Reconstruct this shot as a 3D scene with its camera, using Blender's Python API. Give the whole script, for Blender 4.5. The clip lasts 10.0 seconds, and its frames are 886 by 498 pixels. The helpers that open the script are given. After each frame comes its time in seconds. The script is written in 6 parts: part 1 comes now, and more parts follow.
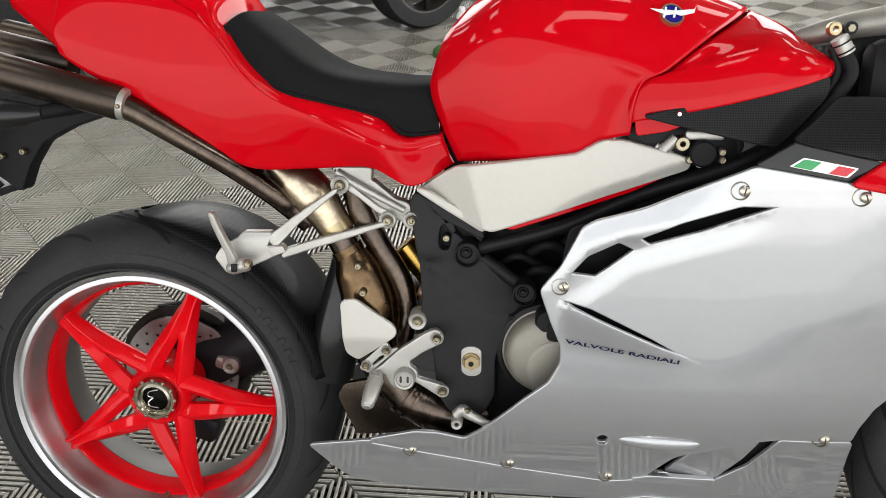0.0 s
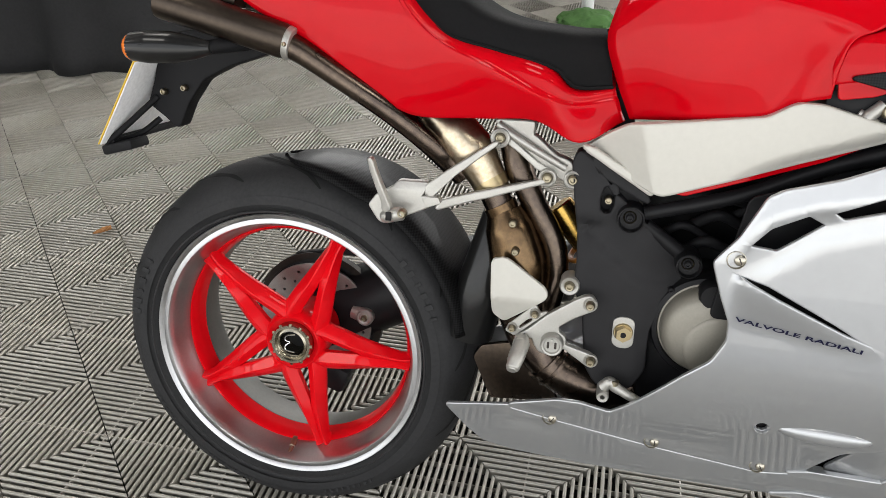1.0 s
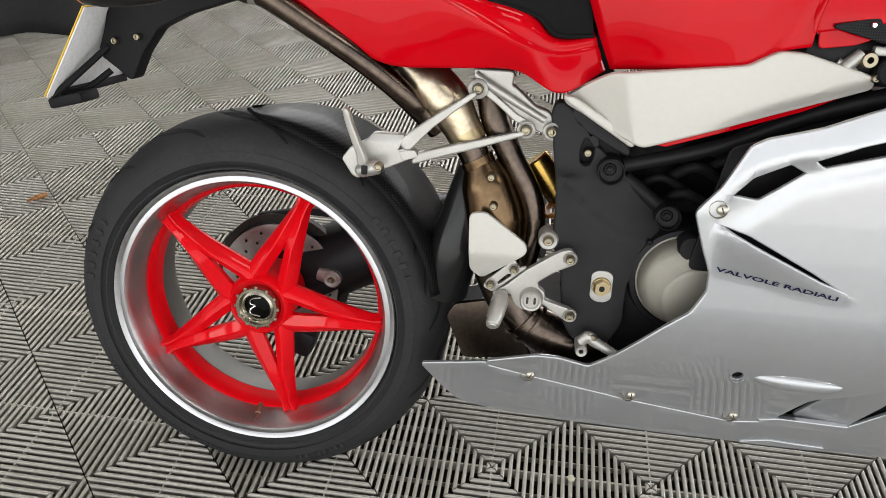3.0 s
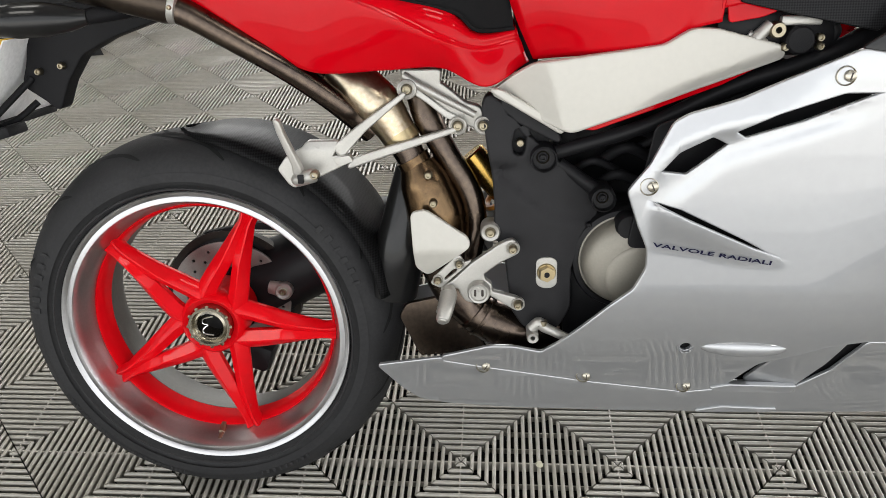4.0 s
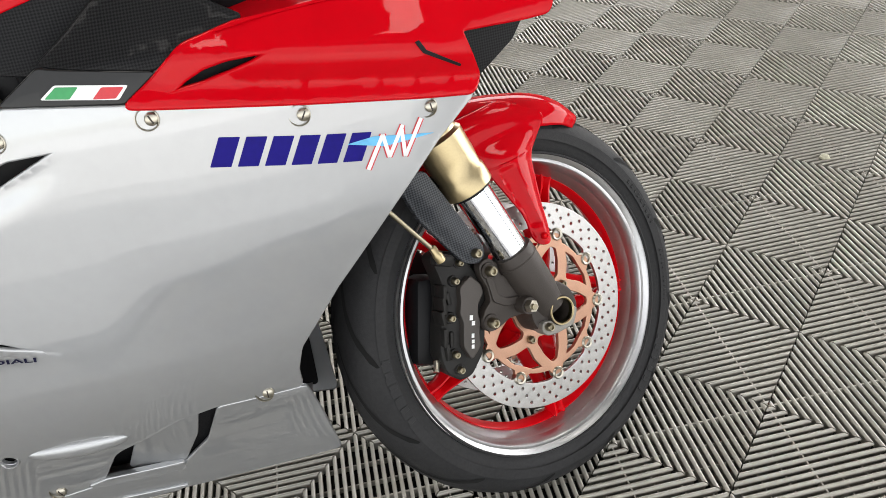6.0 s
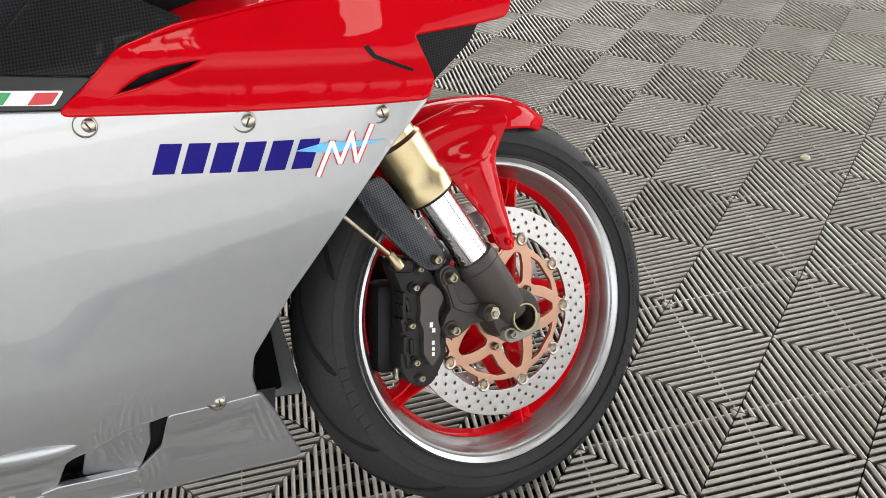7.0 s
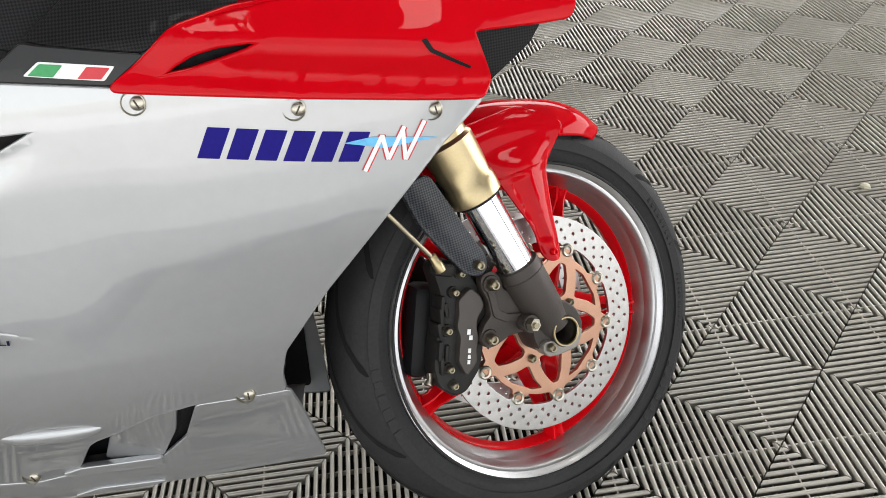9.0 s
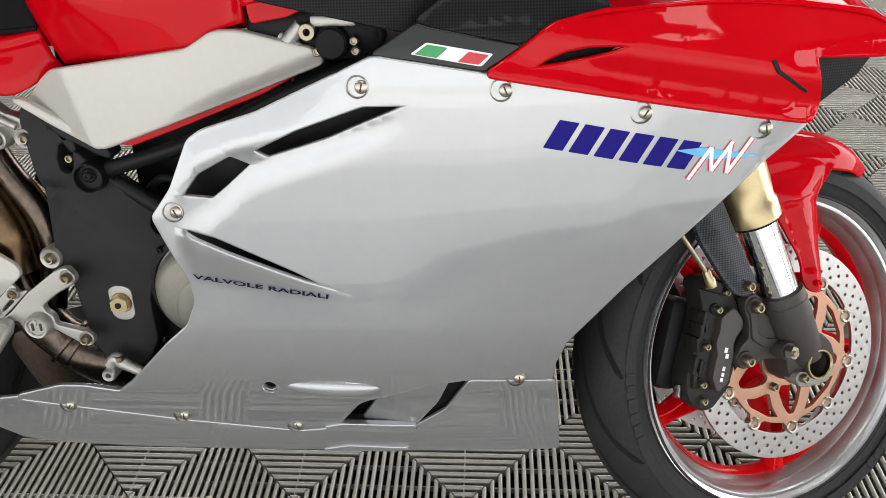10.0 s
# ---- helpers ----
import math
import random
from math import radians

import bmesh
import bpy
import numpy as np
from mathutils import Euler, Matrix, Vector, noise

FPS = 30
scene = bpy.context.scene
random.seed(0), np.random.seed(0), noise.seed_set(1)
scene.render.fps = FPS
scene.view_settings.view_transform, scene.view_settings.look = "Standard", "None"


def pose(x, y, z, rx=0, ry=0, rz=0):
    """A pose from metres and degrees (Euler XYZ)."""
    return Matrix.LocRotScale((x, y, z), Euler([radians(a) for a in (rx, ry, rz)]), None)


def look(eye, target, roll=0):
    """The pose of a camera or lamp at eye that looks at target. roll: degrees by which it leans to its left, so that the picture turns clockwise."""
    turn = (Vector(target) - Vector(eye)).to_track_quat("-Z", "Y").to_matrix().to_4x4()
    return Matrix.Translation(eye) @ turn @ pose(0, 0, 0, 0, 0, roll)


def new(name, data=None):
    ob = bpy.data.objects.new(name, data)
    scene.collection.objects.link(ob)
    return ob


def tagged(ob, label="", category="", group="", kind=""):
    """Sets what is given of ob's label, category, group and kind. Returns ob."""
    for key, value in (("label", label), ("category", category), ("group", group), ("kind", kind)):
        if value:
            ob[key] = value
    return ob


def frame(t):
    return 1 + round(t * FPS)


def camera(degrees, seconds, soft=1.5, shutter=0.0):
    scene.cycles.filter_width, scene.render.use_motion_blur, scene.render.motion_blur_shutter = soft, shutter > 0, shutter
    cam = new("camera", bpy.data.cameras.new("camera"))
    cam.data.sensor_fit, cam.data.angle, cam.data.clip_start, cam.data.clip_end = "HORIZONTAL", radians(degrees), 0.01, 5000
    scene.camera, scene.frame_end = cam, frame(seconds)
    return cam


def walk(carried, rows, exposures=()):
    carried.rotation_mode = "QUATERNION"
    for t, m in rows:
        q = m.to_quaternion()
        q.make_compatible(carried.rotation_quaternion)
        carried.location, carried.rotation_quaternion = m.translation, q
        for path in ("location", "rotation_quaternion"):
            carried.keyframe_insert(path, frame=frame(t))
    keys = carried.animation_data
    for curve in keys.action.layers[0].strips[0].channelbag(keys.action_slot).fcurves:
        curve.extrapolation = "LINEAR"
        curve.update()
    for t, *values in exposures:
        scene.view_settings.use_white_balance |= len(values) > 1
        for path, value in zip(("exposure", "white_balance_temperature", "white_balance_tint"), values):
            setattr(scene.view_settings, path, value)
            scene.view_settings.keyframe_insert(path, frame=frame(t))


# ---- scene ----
cam = camera(60.3, 10.0, soft=0.6)
PATH = [
    (0, (0.19, -0.935, 1.178), (0.012, 0.779, 0.164), -1.3),
    (0.5, (0.122, -0.94, 1.171), (-0.238, 0.739, 0.144), -1.9),
    (1, (0.092, -0.922, 1.138), (-0.311, 0.719, 0.068), -1.3),
    (1.5, (0.067, -0.924, 1.12), (-0.284, 0.703, 0.012), -0.2),
    (2, (0.039, -0.925, 1.107), (-0.251, 0.7, -0.021), 0.8),
    (2.5, (0.032, -0.926, 1.1), (-0.216, 0.702, -0.035), 1.5),
    (2.7, (0.035, -0.923, 1.104), (-0.198, 0.708, -0.029), 1.5),
    (3.8, (0.022, -0.928, 1.096), (-0.168, 0.716, -0.028), -1.5),
    (4, (0.065, -0.932, 1.104), (-0.078, 0.716, -0.021), -2.5),
    (4.5, (0.231, -0.926, 1.115), (0.186, 0.726, -0.011), -4.8),
    (5, (0.421, -0.887, 1.124), (0.474, 0.735, -0.046), -6.8),
    (5.5, (0.64, -0.832, 1.109), (0.776, 0.773, -0.077), -8.0),
    (6, (0.815, -0.771, 1.071), (0.981, 0.806, -0.148), -8.1),
    (6.2, (0.844, -0.765, 1.062), (1.014, 0.81, -0.162), -8.2),
    (7.5, (0.871, -0.751, 1.074), (1.036, 0.807, -0.168), -7.4),
    (8, (0.865, -0.747, 1.072), (1.023, 0.82, -0.16), -7.3),
    (8.5, (0.855, -0.737, 1.063), (0.988, 0.838, -0.162), -6.8),
    (9, (0.86, -0.73, 1.051), (0.942, 0.854, -0.167), -5.7),
    (9.5, (0.791, -0.752, 1.059), (0.793, 0.845, -0.144), -4.3),
    (10, (0.609, -0.767, 1.067), (0.484, 0.851, -0.102), -2.4),
]
# the clip darkens a little as the pale fairing fills the picture
walk(cam, [(t, look(eye, target, roll)) for t, eye, target, roll in PATH], exposures=[(0, 0.16), (4.5, 0.16), (6.2, 0.06), (8, 0.02), (10, 0.0)])

# ---- light: a bright overcast day outside the open front of the garage ----
world = bpy.data.worlds.new("world")
scene.world = world
world.use_nodes = True
sky = world.node_tree.nodes.new("ShaderNodeTexSky")
sky.sky_type, sky.sun_disc = "NISHITA", False
sky.sun_elevation, sky.sun_rotation = radians(58), radians(0)
world.node_tree.links.new(sky.outputs[0], world.node_tree.nodes["Background"].inputs[0])
world.node_tree.nodes["Background"].inputs[1].default_value = 0.10
sun = new("sun", bpy.data.lights.new("sun", "SUN"))
sun.data.energy, sun.data.angle, sun.data.color = 5.0, radians(3), (1, 0.97, 0.93)
sun.matrix_world = look((0, 5.3, 8.5), (0, 0, 0))


# ---- materials ----
def mat(name, color, rough=0.5, metal=0.0, coat=0.0, vary=0.15, scale=12.0, bump=0.0, bump_scale=300.0, alt=None, spec=0.5, rough_vary=0.0):
    """Painted, moulded or cast surface: colour broken up at two scales, fine relief."""
    m = bpy.data.materials.new(name)
    m.use_nodes = True
    nt = m.node_tree
    b = nt.nodes["Principled BSDF"]
    b.inputs["Roughness"].default_value, b.inputs["Metallic"].default_value = rough, metal
    b.inputs["Coat Weight"].default_value, b.inputs["Coat Roughness"].default_value = coat, 0.03
    b.inputs["Specular IOR Level"].default_value = spec
    tc = nt.nodes.new("ShaderNodeTexCoord")
    n1, n2 = nt.nodes.new("ShaderNodeTexNoise"), nt.nodes.new("ShaderNodeTexNoise")
    n1.inputs["Scale"].default_value, n1.inputs["Detail"].default_value = scale, 4
    n2.inputs["Scale"].default_value, n2.inputs["Detail"].default_value = scale * 14, 3
    add = nt.nodes.new("ShaderNodeMath")
    add.operation = "ADD"
    ramp = nt.nodes.new("ShaderNodeMapRange")
    ramp.inputs[1].default_value, ramp.inputs[2].default_value = 0.6, 1.4
    mix = nt.nodes.new("ShaderNodeMix")
    mix.data_type = "RGBA"
    dark = alt if alt else tuple(c * (1 - vary) for c in color)
    light = color if alt else tuple(min(1, c * (1 + vary)) for c in color)
    mix.inputs[6].default_value, mix.inputs[7].default_value = (*dark, 1), (*light, 1)
    for n in (n1, n2):
        nt.links.new(tc.outputs["Object"], n.inputs["Vector"])
    nt.links.new(n1.outputs[0], add.inputs[0])
    nt.links.new(n2.outputs[0], add.inputs[1])
    nt.links.new(add.outputs[0], ramp.inputs[0])
    nt.links.new(ramp.outputs[0], mix.inputs[0])
    nt.links.new(mix.outputs[2], b.inputs["Base Color"])
    if rough_vary:
        rr = nt.nodes.new("ShaderNodeMapRange")
        rr.inputs[1].default_value, rr.inputs[2].default_value = 0.35, 0.65
        rr.inputs[3].default_value, rr.inputs[4].default_value = max(0.02, rough - rough_vary), min(1, rough + rough_vary)
        nt.links.new(n1.outputs[0], rr.inputs[0])
        nt.links.new(rr.outputs[0], b.inputs["Roughness"])
    if bump:
        n3, bm_ = nt.nodes.new("ShaderNodeTexNoise"), nt.nodes.new("ShaderNodeBump")
        n3.inputs["Scale"].default_value, n3.inputs["Detail"].default_value = bump_scale, 2
        bm_.inputs["Strength"].default_value, bm_.inputs["Distance"].default_value = bump, 0.001
        nt.links.new(tc.outputs["Object"], n3.inputs["Vector"])
        nt.links.new(n3.outputs[0], bm_.inputs["Height"])
        nt.links.new(bm_.outputs[0], b.inputs["Normal"])
    return m


def weave(name, dark, light, pitch=0.0032, rough=0.3, coat=0.6, axes=(0, 2)):
    """Carbon twill: a fine chequer of two tows on the surface."""
    m = mat(name, dark, rough, 0.0, coat, spec=0.1)
    nt = m.node_tree
    b = nt.nodes["Principled BSDF"]
    tc, sep, ch, mp = (nt.nodes.new("ShaderNode" + k) for k in ("TexCoord", "Mapping", "TexChecker", "Bump"))
    sep.inputs["Rotation"].default_value = (0, radians(45), 0)
    sep.inputs["Scale"].default_value = (1, 0.0001, 1)
    ch.inputs["Scale"].default_value = 1 / pitch
    ch.inputs["Color1"].default_value, ch.inputs["Color2"].default_value = (*dark, 1), (*light, 1)
    nt.links.new(tc.outputs["Object"], sep.inputs["Vector"])
    nt.links.new(sep.outputs[0], ch.inputs["Vector"])
    nt.links.new(ch.outputs[0], b.inputs["Base Color"])
    mp.inputs["Strength"].default_value, mp.inputs["Distance"].default_value = 0.25, 0.0004
    nt.links.new(ch.outputs["Fac"], mp.inputs["Height"])
    nt.links.new(mp.outputs[0], b.inputs["Normal"])
    return m


RED = mat("red_paint", (0.50, 0.001, 0.006), 0.5, 0.0, 0.34, 0.05, 3, spec=0.0)
RED.node_tree.nodes["Principled BSDF"].inputs["Coat Roughness"].default_value = 0.012
WHEEL_RED = mat("red_wheel_paint", (0.66, 0.002, 0.007), 0.4, 0.0, 0.28, 0.06, 6, spec=0.08)
SILVER = mat("silver_paint", (0.375, 0.384, 0.394), 0.36, 0.55, 1.0, 0.03, 5, 0.02, 1500)
SILVER.node_tree.nodes["Principled BSDF"].inputs["Coat IOR"].default_value = 1.95
SILVER.node_tree.nodes["Principled BSDF"].inputs["Coat Roughness"].default_value = 0.012
PEARL = mat("pale_silver_paint", (0.50, 0.485, 0.44), 0.5, 0.15, 0.4, 0.04, 8, 0.04, 1500)
RUBBER = mat("tyre_rubber", (0.026, 0.026, 0.027), 0.62, 0, 0, 0.25, 14, 0.25, 700, spec=0.2)
# near black for the shade of grooves that aren't cut in
GROOVE_SHADE = mat("groove_shade_rubber", (0.002, 0.002, 0.002), 0.95)
RIM_ALU = mat("polished_rim", (0.50, 0.50, 0.505), 0.35, 1.0, 0, 0.08, 18, 0.05, 900, rough_vary=0.06)
CAST = mat("cast_aluminium", (0.44, 0.43, 0.40), 0.42, 0.7, 0, 0.08, 30, 0.2, 900)
STEEL = mat("zinc_steel", (0.30, 0.265, 0.19), 0.36, 1.0, 0, 0.2, 60, 0.1, 700)
CHROME = mat("hard_chrome", (0.80, 0.81, 0.83), 0.07, 1.0)
DISC = mat("ground_steel", (0.48, 0.47, 0.46), 0.33, 1.0, 0, 0.1, 30, 0.15, 900)
BRONZE = mat("copper_anodised", (0.50, 0.29, 0.20), 0.4, 0.8, 0, 0.1, 40)
GOLD = mat("gold_anodised", (0.44, 0.355, 0.205), 0.3, 0.9, 0, 0.08, 30)
BROWN_CAST = mat("brown_grey_casting", (0.045, 0.037, 0.032), 0.5, 0.3, 0, 0.12, 40, 0.25, 800)
BLACK = mat("satin_black_metal", (0.008, 0.008, 0.009), 0.45, 0, 0, 0.2, 30, 0.15, 900, spec=0.2)
ENGINE = mat("black_crackle_casting", (0.0125, 0.0122, 0.0135), 0.6, 0.0, 0, 0.2, 40, 0.3, 1200, spec=0.3)
PLASTIC = mat("black_plastic", (0.007, 0.007, 0.008), 0.6, 0, 0, 0.2, 30, 0.3, 900, spec=0.2)
SEAT = mat("black_vinyl", (0.011, 0.011, 0.0115), 0.8, 0, 0, 0.12, 20, 0.35, 1400, spec=0.05)
MAGNESIUM = mat("grey_clutch_cover", (0.25, 0.235, 0.20), 0.45, 0.5, 0, 0.08, 20, 0.2, 900)
TITAN = mat("heat_tinted_steel", (0.14, 0.108, 0.082), 0.26, 1.0, 0, 0.3, 9, 0.08, 500, alt=(0.06, 0.047, 0.042), rough_vary=0.08)
TITAN_LIGHT = mat("brushed_tan_steel", (0.19, 0.125, 0.065), 0.24, 1.0, 0, 0.2, 7, 0.06, 500, alt=(0.085, 0.055, 0.033))
SILENCER = mat("dark_silencer_steel", (0.060, 0.047, 0.037), 0.34, 0.9, 0, 0.2, 9, 0.1, 600)
CARBON = weave("carbon_weave", (0.005, 0.005, 0.0055), (0.016, 0.016, 0.017), 0.0022, 0.45, 0.05)
CARBON_GREY = weave("grey_carbon_weave", (0.020, 0.022, 0.026), (0.06, 0.064, 0.072), 0.0022, 0.4, 0.3)
CARBON_GLOSS = weave("lacquered_carbon_weave", (0.003, 0.003, 0.0032), (0.011, 0.011, 0.0115), 0.0026, 0.42, 0.03)
CARBON_GLOSS.node_tree.nodes["Principled BSDF"].inputs["Specular IOR Level"].default_value = 0.04
GLOSS_BLACK = mat("gloss_black", (0.010, 0.010, 0.010), 0.3, 0, 0.3, spec=0.2)
WHITE = mat("white_plastic", (0.78, 0.78, 0.78), 0.4)
BLUE_INK = mat("dark_blue_decal", (0.008, 0.004, 0.17), 0.5, spec=0.15)
SKY_INK = mat("light_blue_decal", (0.12, 0.45, 0.75), 0.35)
FASTENER = mat("bright_fastener_steel", (0.46, 0.43, 0.36), 0.3, 1.0, 0, 0.15, 60, 0.1, 700)
NAVY_INK = mat("navy_lettering", (0.010, 0.010, 0.035), 0.5, spec=0.15)
YOKE = mat("grey_yoke_casting", (0.26, 0.25, 0.225), 0.42, 0.6, 0, 0.12, 40, 0.25, 800)
CALIPER = mat("dark_caliper_casting", (0.016, 0.015, 0.014), 0.5, 0.2, 0, 0.15, 40, 0.2, 900, spec=0.3)
CHAIN_STEEL = mat("oiled_chain_steel", (0.03, 0.027, 0.024), 0.5, 1.0, 0, 0.3, 60)
RED_INK = mat("red_decal", (0.55, 0.02, 0.03), 0.35)
GREEN_INK = mat("green_decal", (0.03, 0.30, 0.09), 0.35)
AMBER = mat("amber_lens", (0.75, 0.18, 0.02), 0.12, 0, 0.6)
FLOOR_RIB = mat("grey_floor_plastic", (0.34, 0.322, 0.28), 0.21, 0, 0, 0.14, 3, 0.1, 500, spec=1.0, rough_vary=0.05)
BRUSHED = mat("brushed_pale_steel", (0.66, 0.58, 0.44), 0.3, 1.0, 0, 0.2, 14, 0.1, 500, alt=(0.42, 0.31, 0.19))
# near black: the shade down in the gaps is put into the colour
FLOOR_PIT = mat("shaded_floor_pit", (0.005, 0.005, 0.0045), 0.9, 0, 0, 0.4, 6)
WALL_PAINT = mat("dark_grey_wall_paint", (0.10, 0.10, 0.10), 0.8, 0, 0, 0.06, 2, 0.2, 80)
CLOTH_BLACK = mat("black_cloth", (0.012, 0.012, 0.013), 0.85, 0, 0, 0.4, 6, 0.5, 300)
CONCRETE = mat("concrete_apron", (0.50, 0.49, 0.47), 0.85, 0, 0, 0.2, 1.5, 0.4, 60)


# ---- building helpers ----
def part(name, bm, material, parent, label="", smooth=True):
    me = bpy.data.meshes.new(name)
    bm.to_mesh(me)
    bm.free()
    me.materials.append(material)
    if smooth:
        me.shade_smooth()
        me.set_sharp_from_angle(angle=radians(38))
    ob = new(name, me)
    ob.parent = parent
    if label:
        ob["label"] = label
    return ob


def thing(name, label, category, m=None, group="", kind=""):
    ob = new(name)
    ob.empty_display_size = 0.1
    if m is not None:
        ob.matrix_world = m
    return tagged(ob, label, category, group, kind)


def fillet(pts, r, n=4):
    """Round the corners of a closed outline."""
    out, k = [], len(pts)
    for i in range(k):
        a, b, c = (Vector(pts[(i + d) % k]) for d in (-1, 0, 1))
        u, v = a - b, c - b
        s = min(r, 0.45 * u.length), min(r, 0.45 * v.length)
        p, q = b + u.normalized() * s[0], b + v.normalized() * s[1]
        for j in range(n + 1):
            f = j / n
            out.append(tuple((1 - f) ** 2 * p + 2 * f * (1 - f) * b + f * f * q))
    return out


def spline(pts, n=6, closed=False):
    """Catmull-Rom through points."""
    P, out = [Vector(p) for p in pts], []
    k = len(P)
    for i in range(k if closed else k - 1):
        if closed:
            a, b, c, d = (P[(i + j) % k] for j in (-1, 0, 1, 2))
        else:
            b, c = P[i], P[i + 1]
            a = P[i - 1] if i else b * 2 - c
            d = P[i + 2] if i + 2 < k else c * 2 - b
        for j in range(n):
            t = j / n
            out.append(0.5 * (2 * b + (c - a) * t + (2 * a - 5 * b + 4 * c - d) * t * t + (3 * b - a - 3 * c + d) * t ** 3))
    if not closed:
        out.append(P[-1])
    return out


def panel_bm(outline, depth, thick=0.004, holes=(), grid=0.02, edge=0.0015, back=True):
    """A shell with a rounded edge: outline and holes in x and z, its outer (-y) face at y = depth(x, z)."""
    f = depth if callable(depth) else (lambda x, z: depth)
    bm = bmesh.new()
    edges = []
    for loop in (outline, *holes):
        vs = [bm.verts.new((p[0], 0, p[1])) for p in loop]
        edges += [bm.edges.new((vs[i], vs[(i + 1) % len(vs)])) for i in range(len(vs))]
    bmesh.ops.triangle_fill(bm, use_beauty=True, edges=edges)
    xs, zs = [p[0] for p in outline], [p[1] for p in outline]
    if grid:
        for lo, hi, no, ax in ((min(xs), max(xs), (1, 0, 0), 0), (min(zs), max(zs), (0, 0, 1), 2)):
            c = math.ceil(lo / grid) * grid + 1e-5
            while c < hi:
                co = [0, 0, 0]
                co[ax] = c
                bmesh.ops.bisect_plane(bm, geom=bm.verts[:] + bm.edges[:] + bm.faces[:], plane_co=co, plane_no=no, dist=1e-6)
                c += grid
    for fc in bm.faces:
        fc.normal_update()
        if fc.normal.y > 0:
            fc.normal_flip()
    bound = [e for e in bm.edges if len(e.link_faces) == 1]
    out = {}
    for e in bound:
        mid = (e.verts[0].co + e.verts[1].co) / 2
        d = e.verts[1].co - e.verts[0].co
        nrm = Vector((d.z, 0, -d.x)).normalized()
        if nrm.dot(e.link_faces[0].calc_center_median() - mid) > 0:
            nrm = -nrm
        for v in e.verts:
            out[v] = out.get(v, Vector()) + nrm
    flat = {v: v.co.copy() for v in bm.verts}
    front = bm.faces[:]
    norm2 = {v: n.normalized() for v, n in out.items()}
    rear = None
    if back:
        dup = bmesh.ops.duplicate(bm, geom=front)
        rear = [g for g in dup["geom"] if isinstance(g, bmesh.types.BMFace)]
        for v in {v for fc in rear for v in fc.verts}:
            v.co.y = f(v.co.x, v.co.z) + thick
        for fc in rear:
            fc.normal_flip()
    rows = [{v: v for v in norm2}]
    for side, down in ((0.3, 0.02), (0.75, 0.3), (1.0, 1.0), (1.0, max(1.2, thick / edge))):
        rows.append({v: bm.verts.new(flat[v] + norm2[v] * edge * side) for v in norm2})
        for v, w in rows[-1].items():
            w.co.y = f(flat[v].x, flat[v].z) + edge * down
    for v in flat:
        v.co.y = f(v.co.x, v.co.z)
    for r0, r1 in zip(rows, rows[1:]):
        for e in bound:
            a, b = e.verts
            bm.faces.new((r0[a], r0[b], r1[b], r1[a]))
    bmesh.ops.recalc_face_normals(bm, faces=[fc for fc in bm.faces if fc not in set(rear or ())])
    if front[0].normal.y > 0:
        bmesh.ops.reverse_faces(bm, faces=[fc for fc in bm.faces if fc not in set(rear or ())])
    return bm


def panel(name, outline, depth, material, parent, label="", r=0.01, **k):
    holes = [fillet(h, k.get("hr", 0.004), 3) for h in k.pop("holes", ())]
    k.pop("hr", None)
    return part(name, panel_bm(fillet(outline, r), depth, holes=holes, **k), material, parent, label)


def ring(bm, pts, close=True):
    return [bm.verts.new(p) for p in pts]


def skin(bm, rows, closed=True, caps=True):
    """Faces between rows of points with equal counts."""
    vs = [[bm.verts.new(p) for p in r] for r in rows]
    n = len(vs[0])
    for a, b in zip(vs, vs[1:]):
        for i in range(n if closed else n - 1):
            bm.faces.new((a[i], a[(i + 1) % n], b[(i + 1) % n], b[i]))
    if caps and closed:
        bm.faces.new(vs[0][::-1])
        bm.faces.new(vs[-1])
    bmesh.ops.recalc_face_normals(bm, faces=bm.faces[:])
    return bm


def lathe(profile, n=48, axis="y", at=(0, 0, 0), closed=False, bm=None):
    """Revolve (radius, along) points about an axis; closed joins the last point to the first."""
    bm = bm or bmesh.new()
    cx, cy, cz = at
    rows = []
    for r, a in profile:
        row = []
        for i in range(n):
            t = 2 * math.pi * i / n
            u, v = r * math.cos(t), r * math.sin(t)
            row.append({"y": (cx + u, cy + a, cz + v), "z": (cx + u, cy + v, cz + a), "x": (cx + a, cy + u, cz + v)}[axis])
        rows.append(row)
    if closed:
        rows.append(rows[0])
    skin(bm, rows, True, not closed)
    if closed:
        bmesh.ops.remove_doubles(bm, verts=bm.verts[:], dist=1e-6)
    return bm


def tube(pts, radius, n=12, smooth=6, bm=None, caps=True):
    """A round pipe along a smooth line; radius may be a list, one for each point."""
    bm = bm or bmesh.new()
    line = spline(pts, smooth) if smooth else [Vector(p) for p in pts]
    rad = [radius] * len(pts) if not hasattr(radius, "__len__") else list(radius)
    R = np.interp(np.linspace(0, 1, len(line)), np.linspace(0, 1, len(rad)), rad)
    rows, side = [], None
    for i, p in enumerate(line):
        d = (line[min(i + 1, len(line) - 1)] - line[max(i - 1, 0)]).normalized()
        if side is None:
            side = d.orthogonal().normalized()
        side = (side - d * side.dot(d)).normalized()
        up = d.cross(side)
        rows.append([p + (side * math.cos(2 * math.pi * k / n) + up * math.sin(2 * math.pi * k / n)) * R[i] for k in range(n)])
    return skin(bm, rows, True, caps)


